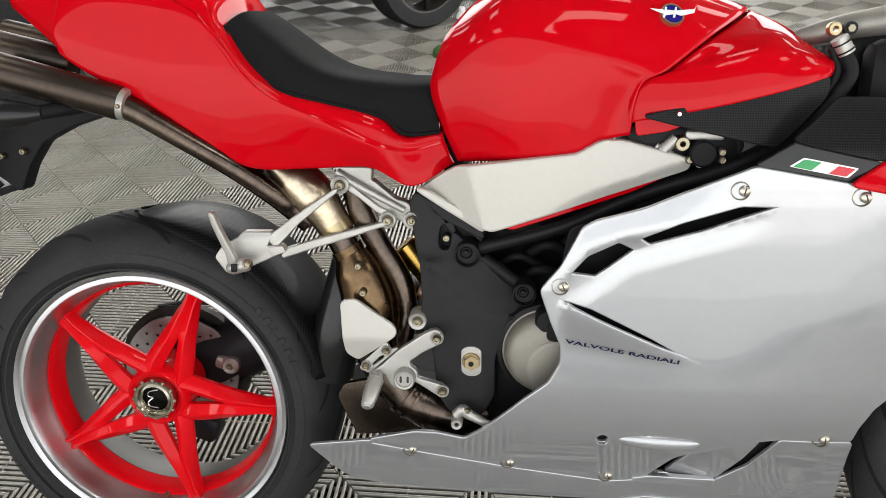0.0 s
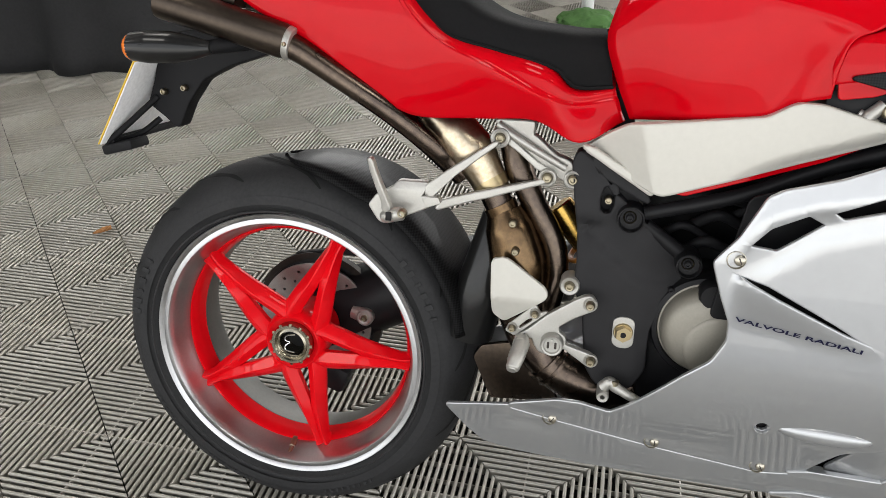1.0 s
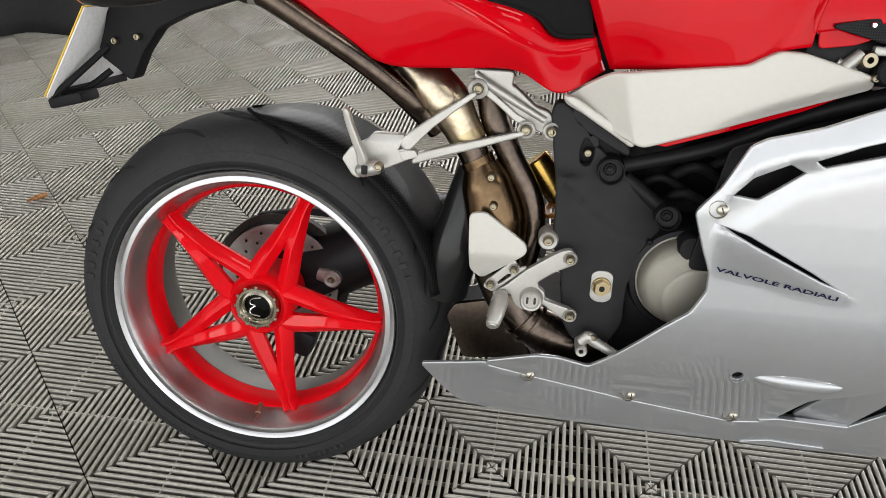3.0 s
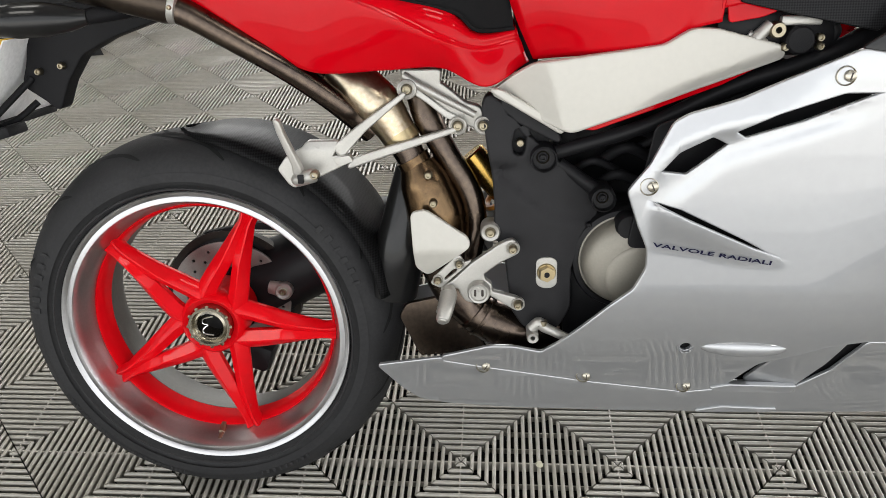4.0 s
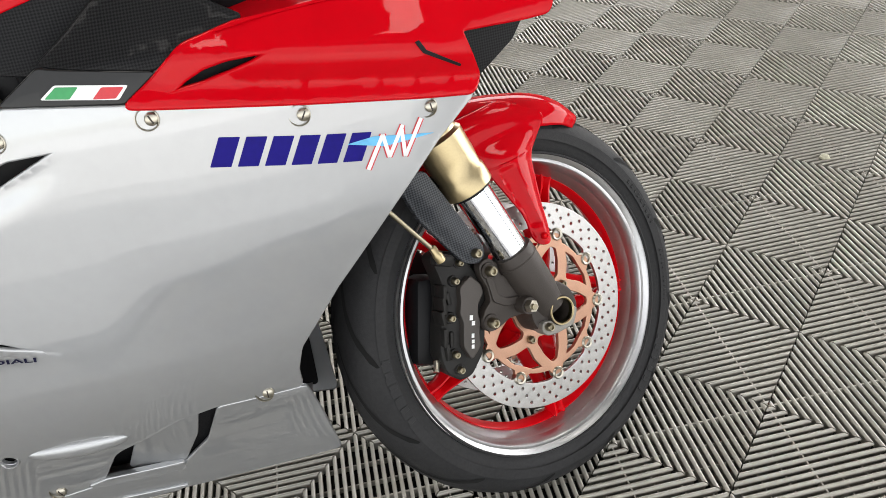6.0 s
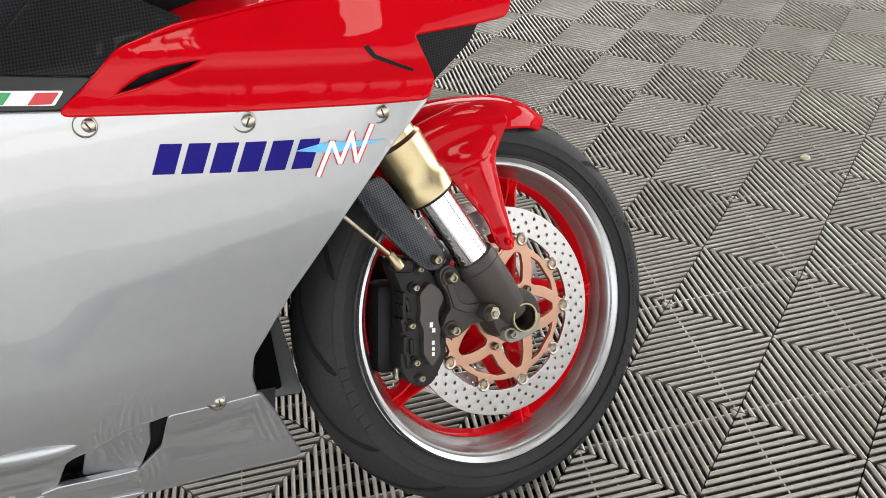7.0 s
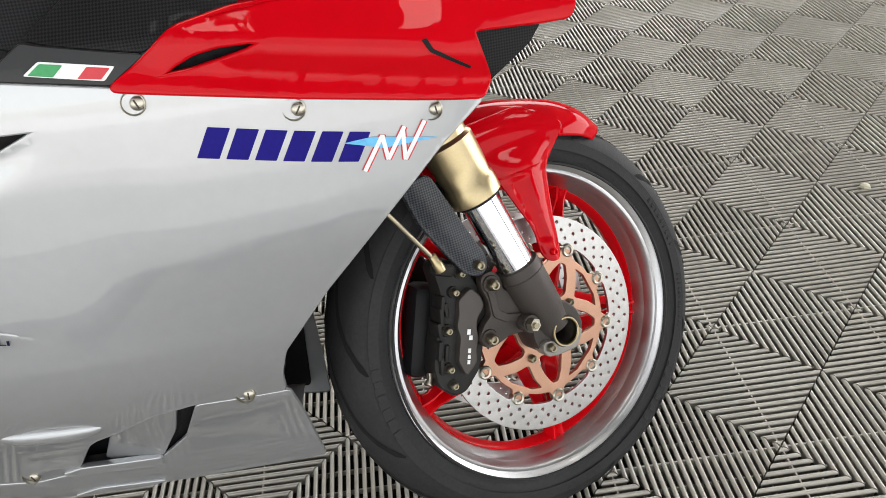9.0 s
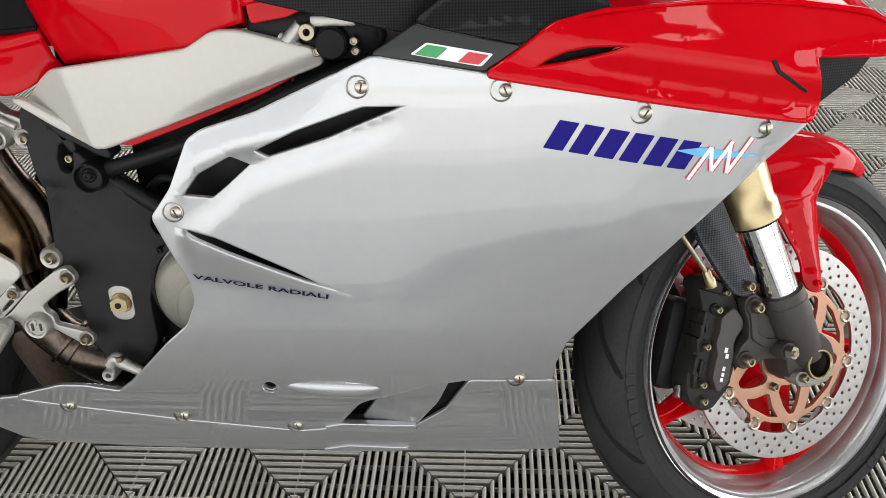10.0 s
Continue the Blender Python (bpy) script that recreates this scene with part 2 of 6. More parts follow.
def block(size, at=(0, 0, 0), bevel=0.002, rot=None, bm=None, seg=2):
    """A box with rounded edges."""
    b = bmesh.new()
    bmesh.ops.create_cube(b, size=1.0)
    bmesh.ops.scale(b, vec=size, verts=b.verts[:])
    if bevel:
        bmesh.ops.bevel(b, geom=b.edges[:], offset=bevel, segments=seg, affect="EDGES", profile=0.5)
    m = Matrix.Translation(at) @ (rot.to_4x4() if rot else Matrix())
    bmesh.ops.transform(b, matrix=m, verts=b.verts[:])
    if bm is None:
        return b
    me = bpy.data.meshes.new("tmp")
    b.to_mesh(me)
    b.free()
    bm.from_mesh(me)
    bpy.data.meshes.remove(me)
    return bm


def rod(a, b, r0, r1=None, n=12):
    return tube([a, b], [r0, r1 or r0], n, 0)


def loft(net, nu=6, nv=6, closed=False, caps=False):
    """A smooth skin through a net of control points, row by row."""
    rows = [spline(r, nv, closed) for r in net]
    cols = list(zip(*rows))
    cols = [spline(c, nu) for c in cols]
    rows = list(zip(*cols))
    bm = bmesh.new()
    return skin(bm, rows, closed, caps)


_bolt = {}


def bolt(parent, x, y, z, r=0.007, material=None, washer=None, name="bolt", lean=(0, 0, 0)):
    """A round-headed socket screw that faces -y, with a washer under it."""
    key = (round(r, 4), name)
    if key not in _bolt:
        bm = lathe([(0, -0.45 * r), (0.45 * r, -0.45 * r), (0.5 * r, -0.95 * r), (0.72 * r, -1.0 * r), (0.95 * r, -0.7 * r), (r, 0.1 * r), (r, 0.6 * r), (0, 0.6 * r)], 16)
        me = bpy.data.meshes.new(name)
        bm.to_mesh(me)
        bm.free()
        me.shade_smooth()
        me.set_sharp_from_angle(angle=radians(38))
        me.materials.append(material or STEEL)
        _bolt[key] = me
    ob = new(name, _bolt[key])
    ob.parent = parent
    ob.matrix_basis = pose(x, y, z, *lean)
    return ob


# ---- garage floor: rows of square vented tiles ----
S = 0.4 / math.sqrt(2)          # from one rosette to the next
PITCH = S / 21                  # rib to rib


def floor_tile_mesh():
    """A 0.4 m tile of four fields; the ribs of each field run across its diagonal."""
    bm = bmesh.new()
    half = 0.2 / math.sqrt(2)
    w = PITCH * 0.285
    prof = [(-w * .3, -0.024), (-w * .36, -0.0085), (-w * .72, -0.0066), (-w, -0.0042), (-w * 0.90, -0.0021), (-w * 0.55, -0.0007), (0, 0), (w * 0.55, -0.0007), (w * 0.90, -0.0021), (w, -0.0042), (w * .72, -0.0066), (w * .36, -0.0095), (w * .3, -0.024)]
    for q in range(4):
        a = math.pi / 4 + q * math.pi / 2
        out, along = Vector((math.cos(a), math.sin(a), 0)), Vector((-math.sin(a), math.cos(a), 0))
        c = out * half
        for k in range(-10, 11):
            o = k * PITCH
            rows = [[], []]
            for s, z in prof:
                reach = half - abs(o + s) - 0.0016
                if reach < 0.001:
                    reach = 0.001
                p = c + out * (o + s)
                rows[0].append(p - along * reach + Vector((0, 0, z)))
                rows[1].append(p + along * reach + Vector((0, 0, z)))
            vs = [[bm.verts.new(p) for p in r] for r in rows]
            for i in range(len(prof) - 1):
                bm.faces.new((vs[0][i], vs[0][i + 1], vs[1][i + 1], vs[1][i]))
            bm.faces.new(vs[0][::-1])
            bm.faces.new(vs[1])
        # thin web down the field and lower cross bars under the ribs
        for k in range(-3, 4):
            o, t, top = k * PITCH * 3.0, (0.0014 if k == 0 else 0.0012), (-0.0030 if k == 0 else -0.0125)
            reach = half - abs(o) - 0.002
            p = c + along * o
            q4 = [p - out * reach - along * t, p + out * reach - along * t, p + out * reach + along * t, p - out * reach + along * t]
            tops = [bm.verts.new(v + Vector((0, 0, top))) for v in q4]
            lows = [bm.verts.new(v + Vector((0, 0, -0.024))) for v in q4]
            bm.faces.new(tops)
            for i in range(4):
                bm.faces.new((lows[i], lows[(i + 1) % 4], tops[(i + 1) % 4], tops[i]))
    bmesh.ops.recalc_face_normals(bm, faces=bm.faces[:])
    me = bpy.data.meshes.new("floor_tile")
    bm.to_mesh(me)
    bm.free()
    me.shade_smooth()
    me.set_sharp_from_angle(angle=radians(50))
    me.materials.append(FLOOR_RIB)
    return me


def sheet(name, x0, x1, y0, y1, z, material, label, category, thick=0.1):
    bm = block((x1 - x0, y1 - y0, thick), ((x0 + x1) / 2, (y0 + y1) / 2, z - thick / 2), 0)
    return tagged(part(name, bm, material, None, smooth=False), label, category, kind="structure")


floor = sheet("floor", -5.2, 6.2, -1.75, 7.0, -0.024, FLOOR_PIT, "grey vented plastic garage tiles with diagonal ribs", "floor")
tile_mesh = floor_tile_mesh()
for i in range(-12, 18):
    for j in range(-9, 25):
        if (i + j) % 2:
            continue
        x, y = i * S, j * S
        if not (-3.3 < x < 4.9 and -1.6 < y < 6.7):
            continue
        t = new("tile", tile_mesh)
        t.parent = floor
        t.matrix_basis = pose(x, y, 0, 0, 0, 45 + 90 * ((i * 7 + j * 3) % 4))

# ---- garage shell, open at the front ----
def wall(name, x0, x1, y0, y1, z0, z1, label):
    bm = block((x1 - x0, y1 - y0, z1 - z0), ((x0 + x1) / 2, (y0 + y1) / 2, (z0 + z1) / 2), 0)
    return tagged(part(name, bm, WALL_PAINT, None, smooth=False), label, "wall", kind="structure")


# rear wall is unseen; its wide opening is added for the rear lamp
wall("wall_north", -5.2, -4.8, 7.0, 7.2, -0.1, 2.75, "unseen dark grey painted wall beside the added rear opening")
wall("wall_north_head", -5.2, 6.4, 7.0, 7.2, 2.75, 3.0, "unseen dark grey painted wall over the added rear opening")
wall("wall_west", -5.4, -5.2, -1.75, 7.2, -0.1, 3.0, "plain dark grey painted garage wall")
# east wall is unseen; the opening in it is added for the side lamp
wall("wall_east", 6.2, 6.4, -1.75, -1.3, -0.1, 3.0, "unseen dark grey painted garage wall beside the added side opening")
wall("wall_east_rear", 6.2, 6.4, 6.2, 7.0, -0.1, 3.0, "unseen dark grey painted garage wall beside the added side opening")
wall("wall_east_head", 6.2, 6.4, -1.3, 6.2, 2.6, 3.0, "unseen dark grey painted lintel over the added side opening")
wall("lintel", -5.2, 6.2, -1.75, -1.6, 2.4, 3.0, "dark grey painted lintel over the open garage front")
ceiling = tagged(part("ceiling", block((11.8, 9.0, 0.1), (0.5, 2.72, 3.05), 0), WALL_PAINT, None, smooth=False), "dark grey garage ceiling", "ceiling", kind="structure")
ground = tagged(part("ground", block((800, 800, 0.1), (0, 0, -0.08), 0), CONCRETE, None, smooth=False), "pale concrete apron outside the garage", "ground", kind="structure")

# daylight in the open front: the bright yard low down, duller under the lintel
for low, high, watts in ((0.03, 0.22, 3.6), (0.22, 0.40, 5.8), (0.40, 0.60, 10), (0.60, 0.85, 17), (0.85, 1.20, 29), (1.20, 2.15, 52)):
    opening = new("opening_daylight", bpy.data.lights.new("opening_daylight", "AREA"))
    opening.data.shape, opening.data.size, opening.data.size_y = "RECTANGLE", 11.0, high - low
    opening.data.energy, opening.data.color = watts, (1.0, 0.97, 0.92)
    opening.matrix_world = look((0.5, -1.72, (low + high) / 2), (0.5, 0, (low + high) / 2))
# unseen lamp added at the rear to brighten the floor ribs
back = new("rear_fill_light", bpy.data.lights.new("rear_fill_light", "AREA"))
back.data.shape, back.data.size, back.data.size_y = "RECTANGLE", 10.5, 2.5
back.data.energy, back.data.color = 560, (1.0, 0.98, 0.95)
back.matrix_world = look((0.5, 7.08, 1.47), (0.5, 0, 1.0))

# unseen lamp added on the east side to lift the fairing's front end
side_fill = new("side_fill_light", bpy.data.lights.new("side_fill_light", "AREA"))
side_fill.data.shape, side_fill.data.size, side_fill.data.size_y = "RECTANGLE", 7.3, 2.3
side_fill.data.energy, side_fill.data.color = 330, (1.0, 0.98, 0.96)
side_fill.matrix_world = look((6.28, 2.45, 1.4), (0, 2.45, 1.2))

# flat light panels on the ceiling
GLOW = bpy.data.materials.new("lit_diffuser")
GLOW.use_nodes = True
e = GLOW.node_tree.nodes["Principled BSDF"]
e.inputs["Emission Color"].default_value, e.inputs["Emission Strength"].default_value = (1.0, 0.965, 0.90, 1), 7.5
for i, x in enumerate((-3.7, -1.6, 0.7, 3.0)):
    for j, y in enumerate((-0.9, 0.9, 3.0, 5.2)):
        lamp = thing("ceiling_light", "flat white light panel on the ceiling", "light", pose(x, y, 2.995), group="ceiling light panels")
        part("frame", block((0.66, 0.66, 0.02), (0, 0, 0), 0.004), WHITE, lamp)
        part("diffuser", block((0.60, 0.60, 0.006), (0, 0, -0.012), 0.001), GLOW, lamp, "lit opal diffuser")

# ---- the motorcycle: x ahead, y to its left, z up from the rear axle; it leans on its side stand ----
BIKE = pose(-0.401, 0.0555, 0.302, -14.0, 0, 0.3)
bike = thing("motorcycle", "red and silver sport motorcycle leaning on its side stand", "motorcycle", BIKE)


def level(pairs):
    xs, ys = zip(*pairs)
    return lambda v: float(np.interp(v, xs, ys))


half_width = level([(-0.2, .05), (-0.16, .075), (-0.1, .11), (-0.03, .14), (0.04, .178), (0.1, .195), (0.275, .205), (0.41, .216), (0.5, .21)])
taper_low = level([(0.9, 1), (1.05, .9), (1.2, .75), (1.4, .55)])
taper_high = level([(1.02, 1), (1.167, .92), (1.303, .75), (1.36, .63), (1.48, .4)])


def fairing_raw(x, z):
    w = min(1, max(0, z / 0.25))
    return -half_width(z) * (taper_low(x) * (1 - w) + taper_high(x) * w)


def fairing_side(x, z):
    """The fairing's outer face, softened."""
    d = 0.022
    return sum(fairing_raw(x + a * d, z + b * d) for a in (-1, 0, 1) for b in (-1, 0, 1)) / 9


def ease(v):
    v = min(1, max(0, v))
    return v * v * (3 - 2 * v)


def off(f, d):
    return lambda x, z: f(x, z) + d


# -- rear wheel --
def tyre_profile(r_out, r_bead, half, crown):
    """Radius and offset round a tyre section, from one bead to the other."""
    pts = [(r_bead, -half * 0.80), (r_bead + 0.012, -half * 0.90), (r_bead + 0.035, -half * 0.99), (r_out - crown, -half)]
    out = []
    for k in range(1, 12):
        a = math.pi * k / 12
        out.append((r_out - crown + crown * math.sin(a) ** 0.9, -half * math.cos(a)))
    return pts + out + [(r, -a) for r, a in reversed(pts)]


def groove_strip(r_of, half, pts, width, bm):
    """A thin raised strip over the crown, painted with a groove's shade: pts are (angle in degrees, offset)."""
    rows = []
    line = spline([Vector((a, b, 0)) for a, b in pts], 14)
    for i, p in enumerate(line):
        d = line[min(i + 1, len(line) - 1)] - line[max(i - 1, 0)]
        d = Vector((d.x * 0.0054, d.y, 0)).normalized()
        n = Vector((-d.y, d.x, 0)) * width * (1 - 0.7 * abs(2 * i / (len(line) - 1) - 1) ** 3)
        row = []
        for s in (-1, 1):
            a, o = radians(p.x + s * n.x / 0.0054), p.y + s * n.y
            r = r_of(o) + 0.0009
            o *= 1.012
            row.append((r * math.cos(a), o, r * math.sin(a)))
        rows.append(row)
    skin(bm, rows, False, False)


def crown_radius(prof):
    o, r = [p[1] for p in prof], [p[0] for p in prof]
    order = sorted(range(len(o)), key=lambda i: o[i])
    return lambda v: float(np.interp(v, [o[i] for i in order], [r[i] for i in order]))


rear = part("rear_wheel", lathe([(0.2325, -0.0865), (0.2337, -0.0850), (0.2337, -0.0835), (0.2315, -0.0828), (0.2255, -0.0826), (0.2235, -0.0838), (0.2175, -0.0836), (0.2150, -0.0805), (0.2125, -0.0700), (0.2085, -0.0560),
                                 (0.2045, -0.0460), (0.1990, -0.0360), (0.195, 0.0), (0.195, 0.035), (0.21, 0.072), (0.2335, 0.083),
                                 (0.2335, 0.086), (0.222, 0.083), (0.2, 0.05), (0.2, -0.03), (0.21, -0.06), (0.226, -0.084)][::1], 96, closed=True), RIM_ALU, bike, "polished alloy wheel rim")
tp = tyre_profile(0.313, 0.230, 0.095, 0.062)
part("tyre", lathe(tp, 120, closed=True), RUBBER, rear, "black road tyre with curved grooves")
def sidewall_marks(parent, r, y, marks, lean):
    """Raised rings and bars of moulded marking on a tyre's side."""
    bm = lathe([(r - 0.030, y + 0.0005), (r - 0.029, y - 0.0010), (r - 0.027, y - 0.0010), (r - 0.026, y + 0.0005)], 120, closed=True)
    for a0, n, size in marks:
        for k in range(n):
            a = radians(a0 + k * degrees_of(size * 1.25, r))
            m = Matrix.Rotation(-a, 4, "Y") @ Matrix.Translation((r, y, 0)) @ Matrix.Rotation(lean, 4, "Z")
            piece = block((size * 0.8, 0.0011, size * (0.55 if k % 3 else 0.3)), (0, 0, 0), 0.0003, seg=1)
            bmesh.ops.transform(piece, matrix=m, verts=piece.verts[:])
            me = bpy.data.meshes.new("tmp")
            piece.to_mesh(me)
            piece.free()
            bm.from_mesh(me)
            bpy.data.meshes.remove(me)
    part("sidewall_relief", bm, RUBBER, parent)


def degrees_of(length, r):
    return math.degrees(length / r)


sidewall_marks(rear, 0.268, -0.0955, ((150, 6, 0.016), (205, 9, 0.009), (235, 14, 0.006), (20, 6, 0.016), (285, 9, 0.009)), 0)
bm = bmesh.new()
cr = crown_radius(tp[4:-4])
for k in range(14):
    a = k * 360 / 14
    groove_strip(cr, 0.095, [(a, -0.080), (a + 7, -0.060), (a + 19, -0.034), (a + 26, -0.012)], 0.0036, bm)
    groove_strip(cr, 0.095, [(a + 9, -0.052), (a + 20, -0.020), (a + 24, 0.012)], 0.0030, bm)
    groove_strip(cr, 0.095, [(a, 0.080), (a + 7, 0.060), (a + 19, 0.034), (a + 26, 0.012)], 0.0030, bm)
part("tread", bm, GROOVE_SHADE, rear)
part("rim_well", lathe([(0.2010, -0.0400), (0.1975, -0.0350), (0.1950, -0.0200), (0.1935, -0.006), (0.1935, -0.002), (0.1915, -0.002), (0.1930, -0.0200), (0.1955, -0.0360), (0.1995, -0.0415)], 96, closed=True), WHEEL_RED, rear, "glossy red inner band of the rim")

# liner added over the far barrel, darker than the rim against the rear lamp's glare
part("barrel_liner", lathe([(0.1930, -0.001), (0.1930, 0.036), (0.2080, 0.0725), (0.2070, 0.074), (0.1915, 0.037), (0.1915, -0.001)], 96, closed=True), mat("dimmed_barrel_alloy", (0.16, 0.16, 0.15), 0.5, 0.7, 0, 0.12, 12), rear, "grey liner added to dim the far side of the rim")


def star_spoke(reach, w, y_tip, y_root, slot):
    """One arm of the star: two ridged blades that meet at the rim, with a slot between them."""
    root = 0.040
    bm = bmesh.new()
    for s in (-1, 1):
        rows = []
        for k in range(17):
            f = k / 16
            x = root + (reach - root) * f
            y = y_root + (y_tip - y_root) * f - 0.006 * math.sin(math.pi * f)
            out = w * float(np.interp(f, [0, .25, .5, .75, .90, 1], [1, .82, .60, .40, .28, .40]))
            gap = w * 0.22 * max(0.0, min(1.0, (slot - x) / (slot - root - 0.018)))
            mid = gap + (out - gap) * 0.42
            lid = 0.002 if gap > 0.0004 else -0.003
            rows.append([Vector((x, yy, s * zz)) for zz, yy in ((gap, y + 0.013), (gap, y + lid), (mid, y - 0.010), (mid + 0.0025, y - 0.0098), (out - 0.001, y + 0.003), (out, y + 0.006), (out - 0.002, y + 0.015))])
        skin(bm, rows, True, True)
    return bm


for k in range(5):
    sp = part("spoke", star_spoke(0.204, 0.046, -0.040, -0.048, 0.118), WHEEL_RED, rear)
    sp.matrix_basis = pose(0, 0, 0, 0, -(-5.0 + 72 * k), 0)
part("hub", lathe([(0.036, -0.052), (0.046, -0.060), (0.050, -0.056), (0.055, -0.035), (0.052, 0.03), (0.036, 0.03)], 48, closed=True), WHEEL_RED, rear)
part("axle_nut", lathe([(0.0205, -0.056), (0.0215, -0.0635), (0.0240, -0.0660), (0.0275, -0.0640), (0.0300, -0.0675), (0.0340, -0.0675), (0.0362, -0.0640), (0.0372, -0.045), (0.0205, -0.045), (0.0200, -0.02)], 36, closed=True), mat("dark_nut_steel", (0.36, 0.33, 0.26), 0.2, 1.0, 0, 0.15, 60), rear, "ribbed dark steel axle nut")
part("axle_bore", lathe([(0.0, -0.030), (0.0206, -0.030), (0.0206, 0.0), (0.0, 0.0)], 28), BLACK, rear)
for k in range(12):
    a = math.radians(30 * k)
    part("nut_flute", rod((.0325 * math.cos(a), -.0668, .0325 * math.sin(a)), (.0358 * math.cos(a), -.0640, .0358 * math.sin(a)), .0026, .0034, 10), STEEL, rear)
clip = tube([(0.006, -0.060, 0.016), (-0.010, -0.060, 0.012), (-0.012, -0.060, 0.004), (-0.004, -0.060, 0.001), (-0.012, -0.060, -0.006), (-0.012, -0.060, -0.014), (0.004, -0.060, -0.017)], 0.0013, 6)
part("retaining_clip", clip, CHROME, rear)
v = tube([(0, -0.040, 0), (0, -0.058, 0), (0, -0.059, 0), (0, -0.072, 0)], [.0062, .0062, .0045, .0045], 14, 0)
for p in [part("valve", v, STEEL, rear, "metal tyre valve")]:
    p.matrix_basis = Matrix.Rotation(radians(0), 4, "Y") @ pose(-0.009, 0, -0.184, 25, 0, 0)

# -- front wheel, turned to the left --
FRONT = BIKE.inverted() @ pose(1.0066, 0.0998, 0.2690, -26.2, 0, 24.8)
front = part("front_wheel", lathe([(0.2285, -0.0535), (0.2297, -0.0515), (0.2297, -0.0490), (0.2265, -0.0478), (0.2225, -0.0474), (0.2205, -0.0488), (0.2155, -0.0486), (0.2130, -0.0460), (0.2090, -0.0320), (0.2045, -0.0200), (0.1980, -0.0120), (0.1945, 0.0),
                                   (0.2000, 0.018), (0.212, 0.040), (0.2295, 0.050), (0.2295, 0.053), (0.220, 0.050), (0.1965, 0.012), (0.1965, -0.012), (0.220, -0.049)], 128, closed=True), RIM_ALU, bike, "polished alloy wheel rim")
front.matrix_basis = FRONT
tp = tyre_profile(0.297, 0.2265, 0.061, 0.050)
part("tyre", lathe(tp, 144, closed=True), RUBBER, front, "black road tyre with curved grooves")
sidewall_marks(front, 0.255, -0.0615, ((-60, 6, 0.015), (5, 9, 0.008), (-25, 12, 0.006), (170, 6, 0.015)), 0)
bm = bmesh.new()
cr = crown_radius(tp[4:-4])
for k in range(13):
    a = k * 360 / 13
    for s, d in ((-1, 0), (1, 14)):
        groove_strip(cr, 0.06, [(a + d + 5, s * 0.0575), (a + d, s * 0.050), (a + d - 7, s * 0.036), (a + d - 17, s * 0.020), (a + d - 30, s * 0.005)], 0.0030, bm)
part("tread", bm, GROOVE_SHADE, front)
part("rim_well", lathe([(0.1995, -0.0150), (0.1965, -0.0110), (0.1925, 0.0), (0.1985, 0.017), (0.1965, 0.017), (0.1905, 0.0), (0.1945, -0.0110), (0.1980, -0.0160)], 96, closed=True), WHEEL_RED, front, "glossy red inner band of the rim")
for k in range(5):
    sp = part("spoke", star_spoke(0.200, 0.044, -0.008, -0.022, 0.176), WHEEL_RED, front)
    sp.matrix_basis = pose(0, 0, 0, 0, -(53 + 72 * k), 0)
part("hub", lathe([(0.03, -0.050), (0.043, -0.050), (0.048, -0.03), (0.05, 0.03), (0.045, 0.05), (0.03, 0.05)], 40, closed=True), WHEEL_RED, front)


def brake_disc(parent, y):
    """A drilled floating disc on a carrier of zigzag arms."""
    def on(r, a):
        return (r * math.cos(radians(a)), r * math.sin(radians(a)))
    outer = [on(0.1535, 3.75 * i) for i in range(96)]
    inner = []
    for i in range(180):
        a = 2.0 * i
        near = abs((a - 49.6 + 18) % 36 - 18)
        inner.append(on(0.1170 - 0.0050 * ease((6.5 - near) / 3.0), a))
    holes = [inner]
    for i in range(40):
        for r, s in ((0.1255, 0.0), (0.1355, 0.45), (0.1455, 0.9)):
            cx, cz = on(r, 9 * (i + s))
            holes.append([(cx + 0.0029 * math.cos(k * math.pi / 5), cz + 0.0029 * math.sin(k * math.pi / 5)) for k in range(10)])
    d = part("brake_disc", panel_bm(outer, y - 0.0025, 0.005, holes, 0, 0.0004), DISC, parent, "drilled steel brake disc")
    rim_line = []
    for i in range(180):
        a = 2.0 * i
        near = abs((a - 49.6 + 18) % 36 - 18)
        rim_line.append(on(0.1010 + 0.0105 * ease((8.0 - near) / 5.0), a))
    win = []
    for k in range(5):
        a = 13.6 + 72 * k
        win.append(fillet([on(0.0635, a - 2), on(0.0635, a + 2), on(0.0800, a + 13), on(0.0935, a + 22), on(0.0955, a + 11), on(0.0935, a), on(0.0955, a - 11), on(0.0935, a - 22), on(0.0800, a - 13)], 0.003, 3))
        b = a + 36
        win.append(fillet([on(0.0460, b - 20), on(0.0460, b), on(0.0460, b + 20), on(0.0560, b + 22), on(0.0760, b + 11), on(0.0910, b + 3.5), on(0.0910, b - 3.5), on(0.0760, b - 11), on(0.0560, b - 22)], 0.004, 3))
    bore = [on(0.038, 11.25 * i) for i in range(32)]
    part("carrier", panel_bm(rim_line, y - 0.004, 0.007, [bore] + win, 0, 0.0007), BRONZE, d, "copper-coloured disc carrier")
    for k in range(10):
        cx, cz = on(0.1105, 49.6 + 36 * k)
        b = part("bobbin", lathe([(0.0056, -0.0062), (0.0082, -0.0068), (0.0098, -0.0050), (0.0098, 0.005), (0.0056, 0.005)], 24, closed=True), FASTENER, d)
        part("bobbin_core", lathe([(0, -0.002), (0.0056, -0.002), (0.0056, 0.003), (0, 0.003)], 16), BLACK, b)
        b.location = (cx, y, cz)
    for k in range(5):
        cx, cz = on(0.0515, 13.6 + 72 * k)
        bolt(d, cx, y - 0.007, cz, 0.0060)
    return d


brake_disc(front, -0.0605)
